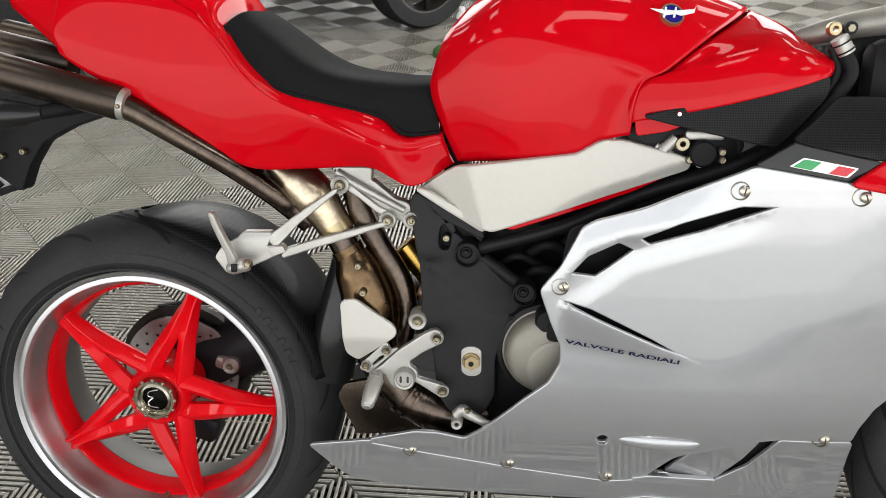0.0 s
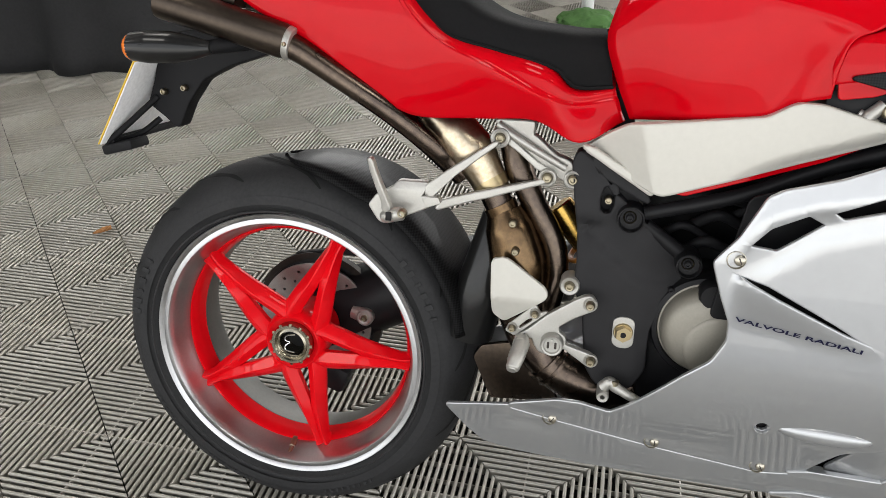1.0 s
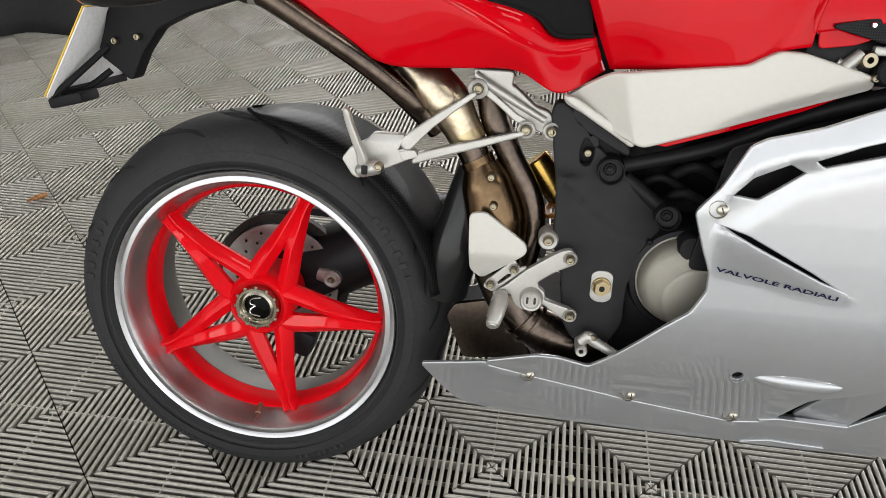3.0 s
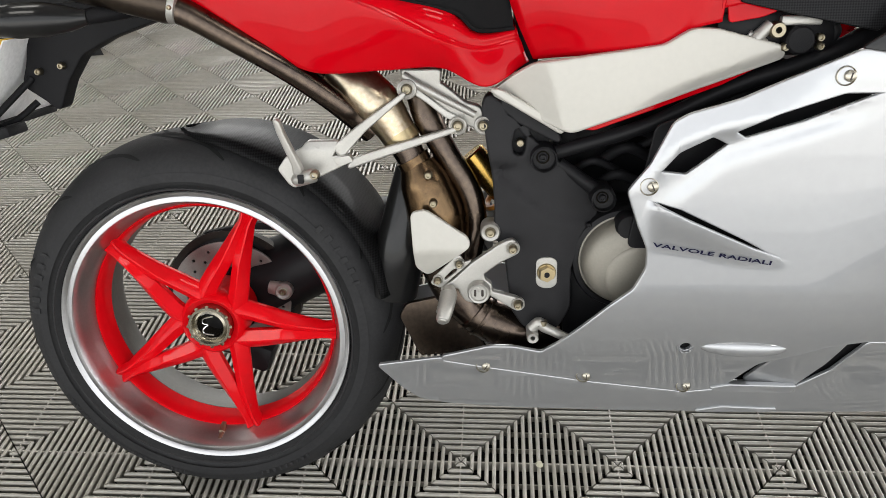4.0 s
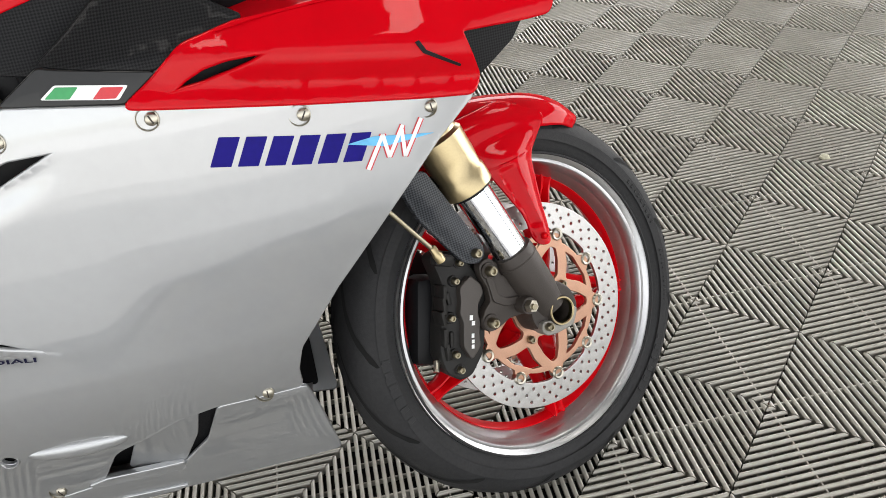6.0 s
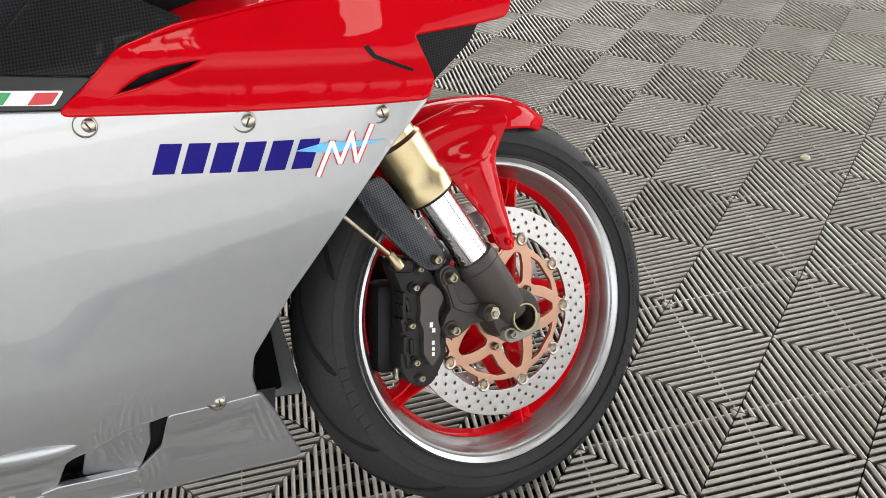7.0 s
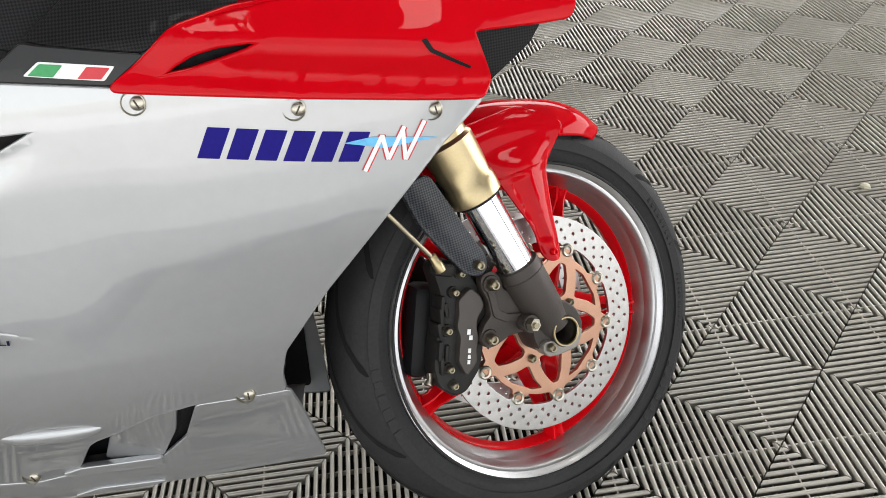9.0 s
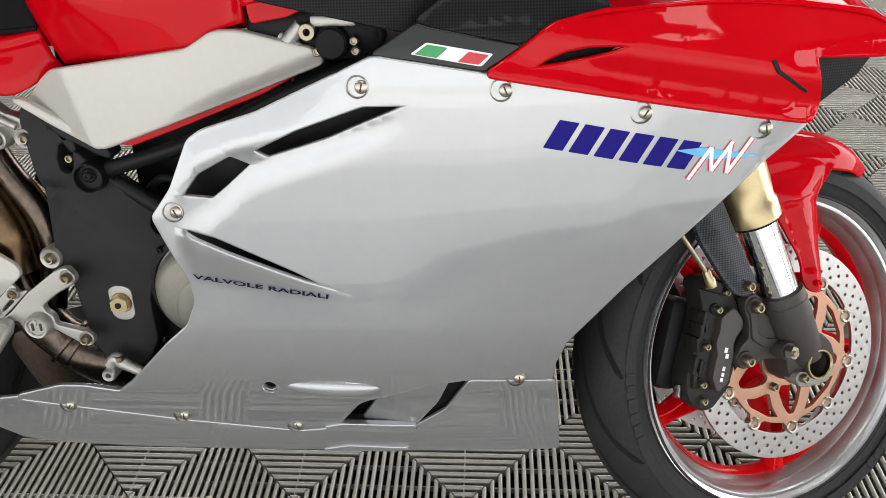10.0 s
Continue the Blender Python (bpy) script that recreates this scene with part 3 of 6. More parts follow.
brake_disc(front, 0.0605)

# -- forks, in the front wheel's frame --
LEG = 0.097
up = Vector((-0.241, 0, 0.9705))


def on_leg(d, y=-LEG):
    return Vector((-0.0295, y, 0.1035)) + up * d


steer = part("front_fork", tube([on_leg(-0.100), on_leg(-0.070), on_leg(-0.030), on_leg(0.002), on_leg(0.005), on_leg(0.006)], [0.026, 0.0295, 0.0310, 0.0310, 0.0300, 0.0265], 40, 0), BROWN_CAST, bike, "inverted fork with gold tubes and bare chrome sliders")
steer.matrix_basis = FRONT
part("collar_lip", tube([on_leg(-0.012), on_leg(-0.011), on_leg(-0.0095), on_leg(-0.0085)], [0.0308, 0.0318, 0.0318, 0.0308], 40, 0), BROWN_CAST, steer)
for y in (-LEG, LEG):
    part("slider", tube([on_leg(-0.02, y), on_leg(0.16, y)], 0.0252, 48, 0), CHROME, steer, "bare chrome fork slider")
    part("dust_seal", tube([on_leg(0.1075, y), on_leg(0.1085, y), on_leg(0.1150, y)], [0.0265, 0.0300, 0.0310], 40, 0), BLACK, steer)
    part("fork_tube", tube([on_leg(0.112, y), on_leg(0.1135, y), on_leg(0.1360, y), on_leg(0.1400, y), on_leg(0.1640, y), on_leg(0.1700, y), on_leg(0.1950, y), on_leg(0.2000, y), on_leg(0.50, y)],
                           [0.0320, 0.0348, 0.0348, 0.0325, 0.0350, 0.0350, 0.0362, 0.0318, 0.0312], 48, 0), GOLD, steer, "gold anodised fork tube")
    # dark band in place of the shade in the collar's groove
    part("groove_shade_band", tube([on_leg(0.1160, y), on_leg(0.1172, y)], 0.03425, 48, 0), BROWN_CAST, steer)
part("far_fork_foot", tube([on_leg(-0.100, LEG), on_leg(-0.030, LEG), on_leg(0.005, LEG)], [0.026, 0.031, 0.030], 32, 0), BROWN_CAST, steer)


def circle(r, n=28, x=0.0, z=0.0):
    return [(x + r * math.cos(2 * math.pi * k / n), z + r * math.sin(2 * math.pi * k / n)) for k in range(n)]


# axle clamp: a faceted block with a split eye and a pinch-bolt ear; black patches on its face paint the shade of
# pockets
part("axle_clamp", panel_bm(fillet([(0.027, 0.020), (0.030, -0.004), (0.018, -0.023), (-0.006, -0.026), (-0.024, -0.023), (-0.036, -0.016), (-0.040, 0.004), (-0.036, 0.034), (-0.012, 0.046), (0.012, 0.038)], 0.008), lambda x, z: -0.116 + 0.25 * max(0, -x - 0.012), 0.045, [circle(0.0200, 28)], 0, 0.003), BROWN_CAST, steer, "cast brown-grey axle clamp")
part("clamp_ear", panel_bm(fillet([(0.026, -0.010), (0.012, -0.028), (-0.020, -0.026), (-0.034, -0.022), (-0.039, -0.012), (-0.034, -0.003), (-0.022, -0.006), (-0.014, -0.018), (0.004, -0.022), (0.016, -0.016), (0.022, -0.006)], 0.004), -0.1195, 0.022, [], 0, 0.0016), YOKE, steer, "machined pinch-bolt ear")
for pts in ([(-0.014, 0.036), (-0.004, 0.040), (0.002, 0.037), (-0.010, 0.030)], [(-0.030, 0.022), (-0.022, 0.030), (-0.019, 0.026), (-0.027, 0.016)]):
    part("pocket_shade", panel_bm(fillet(pts, 0.0018), lambda x, z: -0.1165 + 0.25 * max(0, -x - 0.012), 0.003, [], 0, 0.0003), BLACK, steer)
part("axle", lathe([(0.0180, -0.121), (0.0205, -0.1225), (0.0216, -0.120), (0.0216, -0.07), (0.0180, -0.07)], 40, closed=True), BROWN_CAST, steer)
part("axle_rim", lathe([(0.0176, -0.1222), (0.0186, -0.1236), (0.0202, -0.1236), (0.0208, -0.1218), (0.0190, -0.120)], 40, closed=True), GOLD, steer)
# dark yellow-brown inside of the axle
part("axle_bore", lathe([(0.0, -0.075), (0.0178, -0.075), (0.0180, -0.121), (0.0176, -0.121), (0.0170, -0.078), (0, -0.074)], 30), mat("dark_bore_steel", (0.05, 0.045, 0.02), 0.35, 0.8), steer, "hollow dark axle")
bolt(steer, -0.0288, -0.1225, -0.0113, 0.0062)
stud = bmesh.new()
bmesh.ops.create_cone(stud, cap_ends=True, segments=6, radius1=0.0098, radius2=0.0090, depth=0.009)
bmesh.ops.transform(stud, matrix=pose(-0.0455, -0.1245, 0.0311, 90, 0, 12), verts=stud.verts[:])
part("pinch_nut", stud, FASTENER, steer, "bright hexagon nut")
part("pinch_washer", lathe([(0, -0.1195), (0.0118, -0.1195), (0.0125, -0.1180), (0.0125, -0.095), (0, -0.095)], 28, at=(-0.0455, 0, 0.0311)), BROWN_CAST, steer)
part("pinch_stud", rod((-0.0455, -0.1330, 0.0311), (-0.0455, -0.1285, 0.0311), 0.0042), STEEL, steer)

# caliper bracket: a plate with a raised rib round its upper and rear edge
mount = [(-0.0850, 0.1120), (-0.0700, 0.1140), (-0.0605, 0.1010), (-0.0620, 0.0830), (-0.0490, 0.0740), (-0.0300, 0.0560), (-0.0300, 0.0200), (-0.0470, 0.0180), (-0.0690, 0.0235), (-0.0980, 0.0180), (-0.1110, 0.0240), (-0.1120, 0.0360), (-0.1000, 0.0500), (-0.0870, 0.0570), (-0.0840, 0.0790), (-0.0880, 0.0960)]
part("caliper_mount", panel_bm(fillet(mount, 0.006), -0.0990, 0.014, [], 0, 0.002), BROWN_CAST, steer, "cast brown-grey caliper bracket")
part("mount_rib", panel_bm(fillet([(-0.0830, 0.0930), (-0.0750, 0.0860), (-0.0770, 0.0610), (-0.0660, 0.0500), (-0.0420, 0.0420), (-0.0420, 0.0340), (-0.0700, 0.0420), (-0.0850, 0.0560), (-0.0835, 0.0790)], 0.004), -0.1025, 0.006, [], 0, 0.0014), BROWN_CAST, steer)
for x, z in ((-0.0758, 0.0984), (-0.1008, 0.0309)):
    part("mount_boss", lathe([(0, -0.1015), (0.0115, -0.1015), (0.0125, -0.0995), (0.0125, -0.085), (0, -0.085)], 28, at=(x, 0, z)), BROWN_CAST, steer)
    bolt(steer, x, -0.1060, z, 0.0078)

cal_out = [(-0.1320, 0.1430), (-0.1180, 0.1440), (-0.1000, 0.1310), (-0.0920, 0.1050), (-0.0840, 0.0860), (-0.0900, 0.0560), (-0.1030, 0.0420), (-0.1090, 0.0180), (-0.1220, -0.0060), (-0.1500, -0.0270), (-0.1660, -0.0250), (-0.1780, -0.0080), (-0.1760, 0.0150), (-0.1640, 0.0420), (-0.1440, 0.0800), (-0.1340, 0.1080)]
caliper = part("brake_caliper", panel_bm(fillet(cal_out, 0.007), lambda x, z: -0.0830 + 0.5 * max(0, -(x + 0.128 - 0.45 * (z - 0.05)) - 0.020), 0.034, [], 0.012, 0.004), CALIPER, steer, "dark six-piston brake caliper")
face = [(-0.1026, 0.1016), (-0.0935, 0.0860), (-0.0935, 0.0740), (-0.1080, 0.0625), (-0.1133, 0.0505), (-0.1145, 0.0371), (-0.1225, 0.0242), (-0.1270, 0.0075), (-0.1446, -0.0030), (-0.1480, 0.0176), (-0.1420, 0.0320), (-0.1350, 0.0472), (-0.1352, 0.0624), (-0.1271, 0.0766), (-0.1217, 0.0940)]
part("caliper_face", panel_bm(fillet(face, 0.004), -0.0945, 0.016, [], 0, 0.0022), mat("grey_brown_caliper_face", (0.060, 0.052, 0.047), 0.42, 0.35, 0, 0.1, 40, 0.15, 900), caliper, "smooth grey-brown face of the caliper")
for k, (x, z, h) in enumerate(((-0.1420, 0.0960, 0.020), (-0.1495, 0.0790, 0.024), (-0.1575, 0.0640, 0.020), (-0.1660, 0.0380, 0.026), (-0.1700, 0.0180, 0.024), (-0.1400, 0.0860, 0.018), (-0.1580, 0.0320, 0.022))):
    fin = part("caliper_fin", block((0.006, 0.030, h), (0, 0, 0), 0.0018), CALIPER, caliper)
    fin.matrix_basis = pose(x, -0.070, z, 0, 22 - 6 * (k % 3), 0)
for x, z in ((-0.1065, 0.1246), (-0.1226, 0.1045), (-0.1482, 0.0604), (-0.1622, 0.0109), (-0.1640, -0.0123)):
    part("bolt_seat", lathe([(0, -0.0840), (0.0074, -0.0840), (0.0086, -0.0815), (0.0098, -0.065), (0, -0.065)], 24, at=(x, 0, z)), CALIPER, caliper)
    bolt(caliper, x, -0.0870, z, 0.0054)
for x, z, w, h in ((-0.1240, 0.0500, 0.0050, 0.0070), (-0.1240, 0.0415, 0.0050, 0.0060), (-0.1315, 0.0260, 0.0042, 0.0060), (-0.1345, 0.0185, 0.0042, 0.0050), (-0.1375, 0.0120, 0.0042, 0.0055)):
    mk = part("caliper_mark", block((w, 0.0006, h), (0, 0, 0), 0.0001), WHITE, caliper)
    mk.matrix_basis = pose(x, -0.0948, z, 0, 24, 0)
part("bleed_nipple", tube([(-0.1830, -0.062, 0.006), (-0.1870, -0.066, 0.002), (-0.1920, -0.068, -0.004)], [0.0055, 0.0040, 0.0055], 14, 0), FASTENER, caliper)
part("hose_union", block((0.030, 0.020, 0.016), (-0.1300, -0.088, 0.1400), 0.005, Euler((0, radians(28), 0)).to_matrix()), CALIPER, caliper)
part("far_caliper", panel_bm(fillet(cal_out, 0.007), 0.055, 0.045, [], 0.012, 0.005), BLACK, steer)
part("near_pad_housing", block((0.050, 0.060, 0.130), (-0.158, -0.010, 0.052), 0.016, Euler((0, radians(24), 0)).to_matrix()), BLACK, steer)
part("brake_hose", tube([(-0.1960, -0.105, 0.2620), (-0.1759, -0.104, 0.2244), (-0.1410, -0.100, 0.1600)], 0.0033, 12), STEEL, steer, "braided steel brake hose")
part("hose_fitting", tube([(-0.1430, -0.100, 0.1665), (-0.1420, -0.100, 0.1645), (-0.1400, -0.100, 0.1560), (-0.1390, -0.100, 0.1540), (-0.1360, -0.099, 0.1430)], [0.0042, 0.0056, 0.0056, 0.0070, 0.0070], 16, 0), GOLD, steer)
duct = [(-0.1560, 0.2620), (-0.1200, 0.2640), (-0.1020, 0.2150), (-0.0760, 0.1380), (-0.0790, 0.1240), (-0.0900, 0.1190), (-0.1030, 0.1250), (-0.1180, 0.1540), (-0.1420, 0.2080)]
part("carbon_bracket", panel_bm(fillet(duct, 0.008), lambda x, z: -0.108 - 0.10 * max(0, z - 0.2) + 0.55 * max(0, -(x + 0.106 + 0.38 * (z - 0.17)) - 0.002), 0.008, [], 0.006, 0.0025), CARBON_GREY, steer, "carbon fibre fork guard")
bolt(steer, -0.0897, -0.1125, 0.1325, 0.0068)

# front mudguard: a shell over the tyre with a leg down to the fork
def guard_side(x, z):
    """How far out the mudguard's side stands at a distance from the axle."""
    r = math.hypot(x, z)
    k = min(1, max(0, (r - 0.268) / 0.0545))
    return -0.070 * math.sqrt(max(0.0, 1 - k ** 2.2)) - 0.16 * max(0, 0.232 - r) * (1 if z < 0.22 else 0)


net = []
for t in (-90, -68, -46, -24, 0, 24, 46, 68, 90):
    row = []
    for ang, low in ((51.5, 0.62), (58, 0.86), (68, 1), (84, 1), (96, 1), (105, 1), (113, 1)):
        k = abs(math.cos(radians(t))) ** (2 / 2.2)
        r = 0.264 + 0.0565 * k
        if low < 1:
            r = 0.3205 - (0.3205 - r) * low - (0.010 if ang == 51.5 else 0)
        turn = ang - (3.0 * k if ang == 51.5 else 0)
        row.append((r * math.cos(radians(turn)), 0.070 * math.sin(radians(t)) * (0.72 if ang == 51.5 else 0.92 if ang == 58 else 1), r * math.sin(radians(turn))))
    net.append(row)
fender = part("front_mudguard", loft(net, 6, 6), RED, steer, "glossy red front mudguard")
sol = fender.modifiers.new("shell", "SOLIDIFY")
sol.thickness, sol.offset = 0.003, -1
leg = [(0.118, 0.258), (0.094, 0.238), (0.068, 0.212), (0.0500, 0.150), (0.0390, 0.100), (0.0310, 0.0920), (0.0180, 0.0950), (0.0140, 0.1080), (0.0160, 0.140), (-0.006, 0.215), (-0.030, 0.258), (-0.060, 0.282), (-0.030, 0.298), (0.060, 0.300)]
leg_mid = level([(.09, .0265), (.12, .030), (.21, .030), (.26, .030)])
leg_half = level([(.09, .014), (.15, .024), (.21, .038), (.26, .07)])


def leg_side(x, z):
    """The mudguard's leg: full across its width, with a flat-bottomed channel down its rear half."""
    y = guard_side(x, z) - 0.0015 - 0.012 * max(0.0, 1 - ((x - leg_mid(z)) / leg_half(z)) ** 2) * ease((0.262 - z) / 0.04)
    q = (x - leg_mid(z)) / leg_half(z)
    return y + 0.0045 * ease((z - 0.118) / 0.008) * ease((0.216 - z) / 0.008) * ease((q + 0.72) / 0.16) * ease((0.02 - q) / 0.16)


part("mudguard_leg", panel_bm(fillet(leg, 0.014, 5), leg_side, 0.004, [], 0.0045, 0.002), RED, fender)
bolt(fender, 0.0255, leg_side(0.0255, 0.105) - 0.0025, 0.105, 0.0050, WHEEL_RED, name="red_bolt")

# -- side fairing, right and left --
ridge_line = level([(.640, .268), (.655, .283), (.690, .325), (.735, .3455), (.760, .351), (.930, .397), (1.2, .46)])
gutter_line = level([(.640, .25), (.700, .281), (.750, .3245), (.770, .331), (.930, .386), (1.2, .45)])
slit_line = level([(.60, .277), (.652, .254), (.700, .236), (.785, .194), (.853, .164), (.90, .14)])


def fairing_panel(x, z):
    """The side fairing with its ridge over the vents, the vents' gutter and the blade under the slit."""
    y = fairing_side(x, z)
    up, lo = ridge_line(x), gutter_line(x)
    rise = ease((x - 0.645) / 0.06)
    if z > up:
        y += 0.26 * (z - up) * ease((0.90 - x) / 0.12)
    y += 0.005 * rise * ease((0.94 - x) / 0.08) * ease((up + 0.006 - z) / 0.030) * ease((z - lo + 0.030) / 0.030)
    s = slit_line(x)
    if z < s and x < 0.853:
        k = ease(1 - (s - z) / (0.012 + 0.32 * (0.853 - x)))
        y -= 0.012 * ease((0.853 - x) / 0.15) * ease((x - 0.652) / 0.03) * k
    return y


fair_out = [(0.632, 0.265), (0.658, 0.298), (0.684, 0.352), (0.700, 0.362), (0.760, 0.380), (0.819, 0.406), (0.890, 0.438), (1.000, 0.420), (1.163, 0.388), (1.359, 0.350),
            (1.309, 0.312), (1.243, 0.248), (1.161, 0.167), (1.100, 0.095), (1.088, 0.060), (1.086, 0.030), (0.983, 0.038), (0.933, 0.031), (0.882, 0.010), (0.851, -0.001),
            (0.838, -0.010), (0.800, -0.064), (0.749, -0.071), (0.600, -0.050), (0.451, -0.021), (0.384, -0.006), (0.386, -0.001), (0.454, 0.022), (0.488, 0.022), (0.529, 0.011), (0.555, 0.033), (0.618, 0.098), (0.649, 0.125), (0.664, 0.157), (0.663, 0.185), (0.648, 0.220)]
slot_up = [(0.754, 0.342), (0.804, 0.365), (0.877, 0.390), (0.926, 0.390), (0.838, 0.353), (0.770, 0.332)]
slot_mid = [(0.668, 0.290), (0.690, 0.317), (0.730, 0.338), (0.753, 0.326), (0.721, 0.299), (0.703, 0.285)]
slit = [(0.652, 0.256), (0.700, 0.242), (0.785, 0.200), (0.835, 0.172), (0.797, 0.186), (0.710, 0.227)]
eyelet = [(0.731 + 0.0095 * math.cos(k * math.pi / 8), 0.028 + 0.0095 * math.sin(k * math.pi / 8)) for k in range(16)]
side = panel("side_fairing", fair_out, fairing_panel, SILVER, bike, "glossy silver painted side fairing", r=0.006, holes=(slot_up, slot_mid, slit, eyelet), thick=0.006, grid=0.0065, edge=0.0022)
left_side = new("side_fairing", side.data)
left_side.parent, left_side.scale = bike, (1, -1, 1)
left_side["label"] = "glossy silver painted side fairing"
belly_out = [(0.286, -0.023), (0.384, -0.004), (0.384, -0.011), (0.451, -0.026), (0.600, -0.055), (0.749, -0.076), (0.800, -0.068), (0.838, -0.062), (0.905, -0.066), (0.952, -0.026), (0.983, 0.034),
             (1.090, 0.026), (1.098, -0.040), (1.106, -0.126), (0.895, -0.120), (0.760, -0.121), (0.652, -0.122), (0.493, -0.118), (0.392, -0.110), (0.345, -0.098), (0.318, -0.070)]
belly = panel("belly_pan", belly_out, fairing_side, SILVER, bike, "glossy silver belly pan", r=0.006, thick=0.006, grid=0.015, edge=0.002)
left_belly = new("belly_pan", belly.data)
left_belly.parent, left_belly.scale = bike, (1, -1, 1)
left_belly["label"] = "glossy silver belly pan"
keel = [[(x, s * 0.92 * fairing_side(x, -0.105), -0.108 - (0.012 if s == 0 else 0)) for s in (1, 0.5, 0, -0.5, -1)] for x in (0.40, 0.5, 0.7, 0.9, 1.07)]
part("keel", loft(keel, 3, 3), SILVER, belly)
louvre = [(0.838, -0.056), (0.870, 0.002), (0.918, 0.030), (0.958, 0.040), (0.940, -0.010), (0.908, -0.060)]
panel("louvre", louvre, lambda x, z: fairing_side(x, z) + 0.004 + 0.16 * max(0, 0.90 - x), SILVER, belly, r=0.006, thick=0.006, edge=0.003, grid=0.012)
panel("duct_back", [(0.80, -0.06), (0.84, 0.0), (0.98, 0.04), (0.99, 0.03), (0.95, -0.07)], off(fairing_side, 0.035), PLASTIC, belly, r=0.004, thick=0.004)
for pts in ([(0.786, -0.0625), (0.812, -0.0555), (0.909, -0.0575), (0.907, -0.0705), (0.796, -0.068)], [(0.775, -0.1195), (0.812, -0.1085), (0.895, -0.1125), (0.880, -0.1185)]):
    panel("duct_lip", pts, lambda x, z: fairing_side(x, z) - 0.004, SILVER, belly, r=0.003, thick=0.01, edge=0.002)
# black sheet added behind the vents stands in for their dark depth
panel("vent_backing", [(0.645, 0.17), (0.67, 0.34), (0.76, 0.37), (0.9, 0.41), (0.95, 0.39), (0.86, 0.16)], off(fairing_side, 0.05), BLACK, side, r=0.01, thick=0.004)
boss = bmesh.new()
bmesh.ops.create_uvsphere(boss, u_segments=32, v_segments=16, radius=1.0)
bmesh.ops.transform(boss, matrix=pose(0.811, fairing_side(0.811, 0.027) + 0.004, 0.0265, 0, 2, 0) @ Matrix.Diagonal((0.062, 0.013, 0.0145, 1)), verts=boss.verts[:])
part("fairing_boss", boss, SILVER, side)
ey = fairing_side(0.731, 0.028)
part("eyelet_rim", lathe([(0.0084, 0.006), (0.0088, 0.0006), (0.0102, -0.0010), (0.0116, 0.0004), (0.0116, 0.004)], 28, closed=True, at=(0.731, ey, 0.028)), SILVER, side)
part("eyelet_cup", lathe([(0.0, 0.013), (0.015, 0.013), (0.015, 0.017), (0.0, 0.017)], 24, at=(0.731, ey, 0.028)), PLASTIC, side)


def quarter_turn(parent, x, z, r):
    """A quarter-turn fastener: a wire ring round a slotted steel head."""
    y = fairing_panel(x, z)
    ring_ = part("fastener_ring", lathe([(r * 1.36, -0.0010), (r * 1.44, -0.0024), (r * 1.56, -0.0020), (r * 1.60, 0.001), (r * 1.36, 0.002)], 28, closed=True), FASTENER, parent)
    ring_.location = (x - 0.0036, y, z)
    head = part("fastener", lathe([(0, -0.0052), (r * 0.62, -0.0050), (r * 0.88, -0.0035), (r * 0.95, 0.001), (0, 0.002)], 24), FASTENER, parent)
    head.location = (x + 0.0008, y, z)
    slot_ = part("slot", block((r * 1.2, 0.0012, r * 0.22), (0, 0, 0), 0.0002), BROWN_CAST, head)
    slot_.matrix_basis = pose(0, -0.0052, 0, 0, 35 + 1000 * x % 90, 0)


for x, z in ((0.877, 0.409), (1.023, 0.404), (1.1675, 0.376), (1.3045, 0.350), (0.6605, 0.272), (1.0445, 0.037)):
    quarter_turn(side, x, z, 0.0075)
for x, z in ((0.7485, -0.060), (0.5975, -0.0405), (0.448, -0.0205)):
    quarter_turn(side, x, z, 0.0068)


# decals: plain shapes for the maker's marks, letters for the plain words
def decal(name, pts, material, parent, lift=0.0036, depth=fairing_panel, r=0.0008):
    return part(name, panel_bm(fillet(pts, r, 2), off(depth, -lift + 0.003), 0.0004, [], 0.012, 0.0001, False), material, parent)


slope = (0.309 - 0.3425) / (1.2225 - 1.0635)
for k in range(6):
    x0 = 1.0635 + k * 0.0268
    w, lean = 0.0205, 0.0165
    z0 = 0.3425 + slope * (x0 - 1.0635)
    decal("maker_mark", [(x0, z0), (x0 + w, z0 + slope * w), (x0 + w + lean, z0 + 0.0325 + slope * (w + lean)), (x0 + lean, z0 + 0.0325 + slope * lean)], BLUE_INK, side)
decal("maker_wing", [(1.206, 0.3325), (1.236, 0.3335), (1.304, 0.3195), (1.246, 0.3195)], SKY_INK, side, 0.0039)
for x0, z0, x1, z1 in ((1.223, 0.298, 1.246, 0.333), (1.246, 0.333, 1.249, 0.306), (1.249, 0.306, 1.270, 0.338), (1.267, 0.302, 1.268, 0.334), (1.267, 0.302, 1.292, 0.340)):
    dx, dz = (x1 - x0), (z1 - z0)
    n = 0.0035 / math.hypot(dx, dz)
    for wide, m_, lift in ((1.0, RED_INK, 0.0038), (0.6, WHITE, 0.0040)):
        a, b = -dz * n * wide, dx * n * wide
        decal("maker_stroke", [(x0 - a, z0 - b), (x1 - a, z1 - b), (x1 + a, z1 + b), (x0 + a, z0 + b)], m_, side, lift)


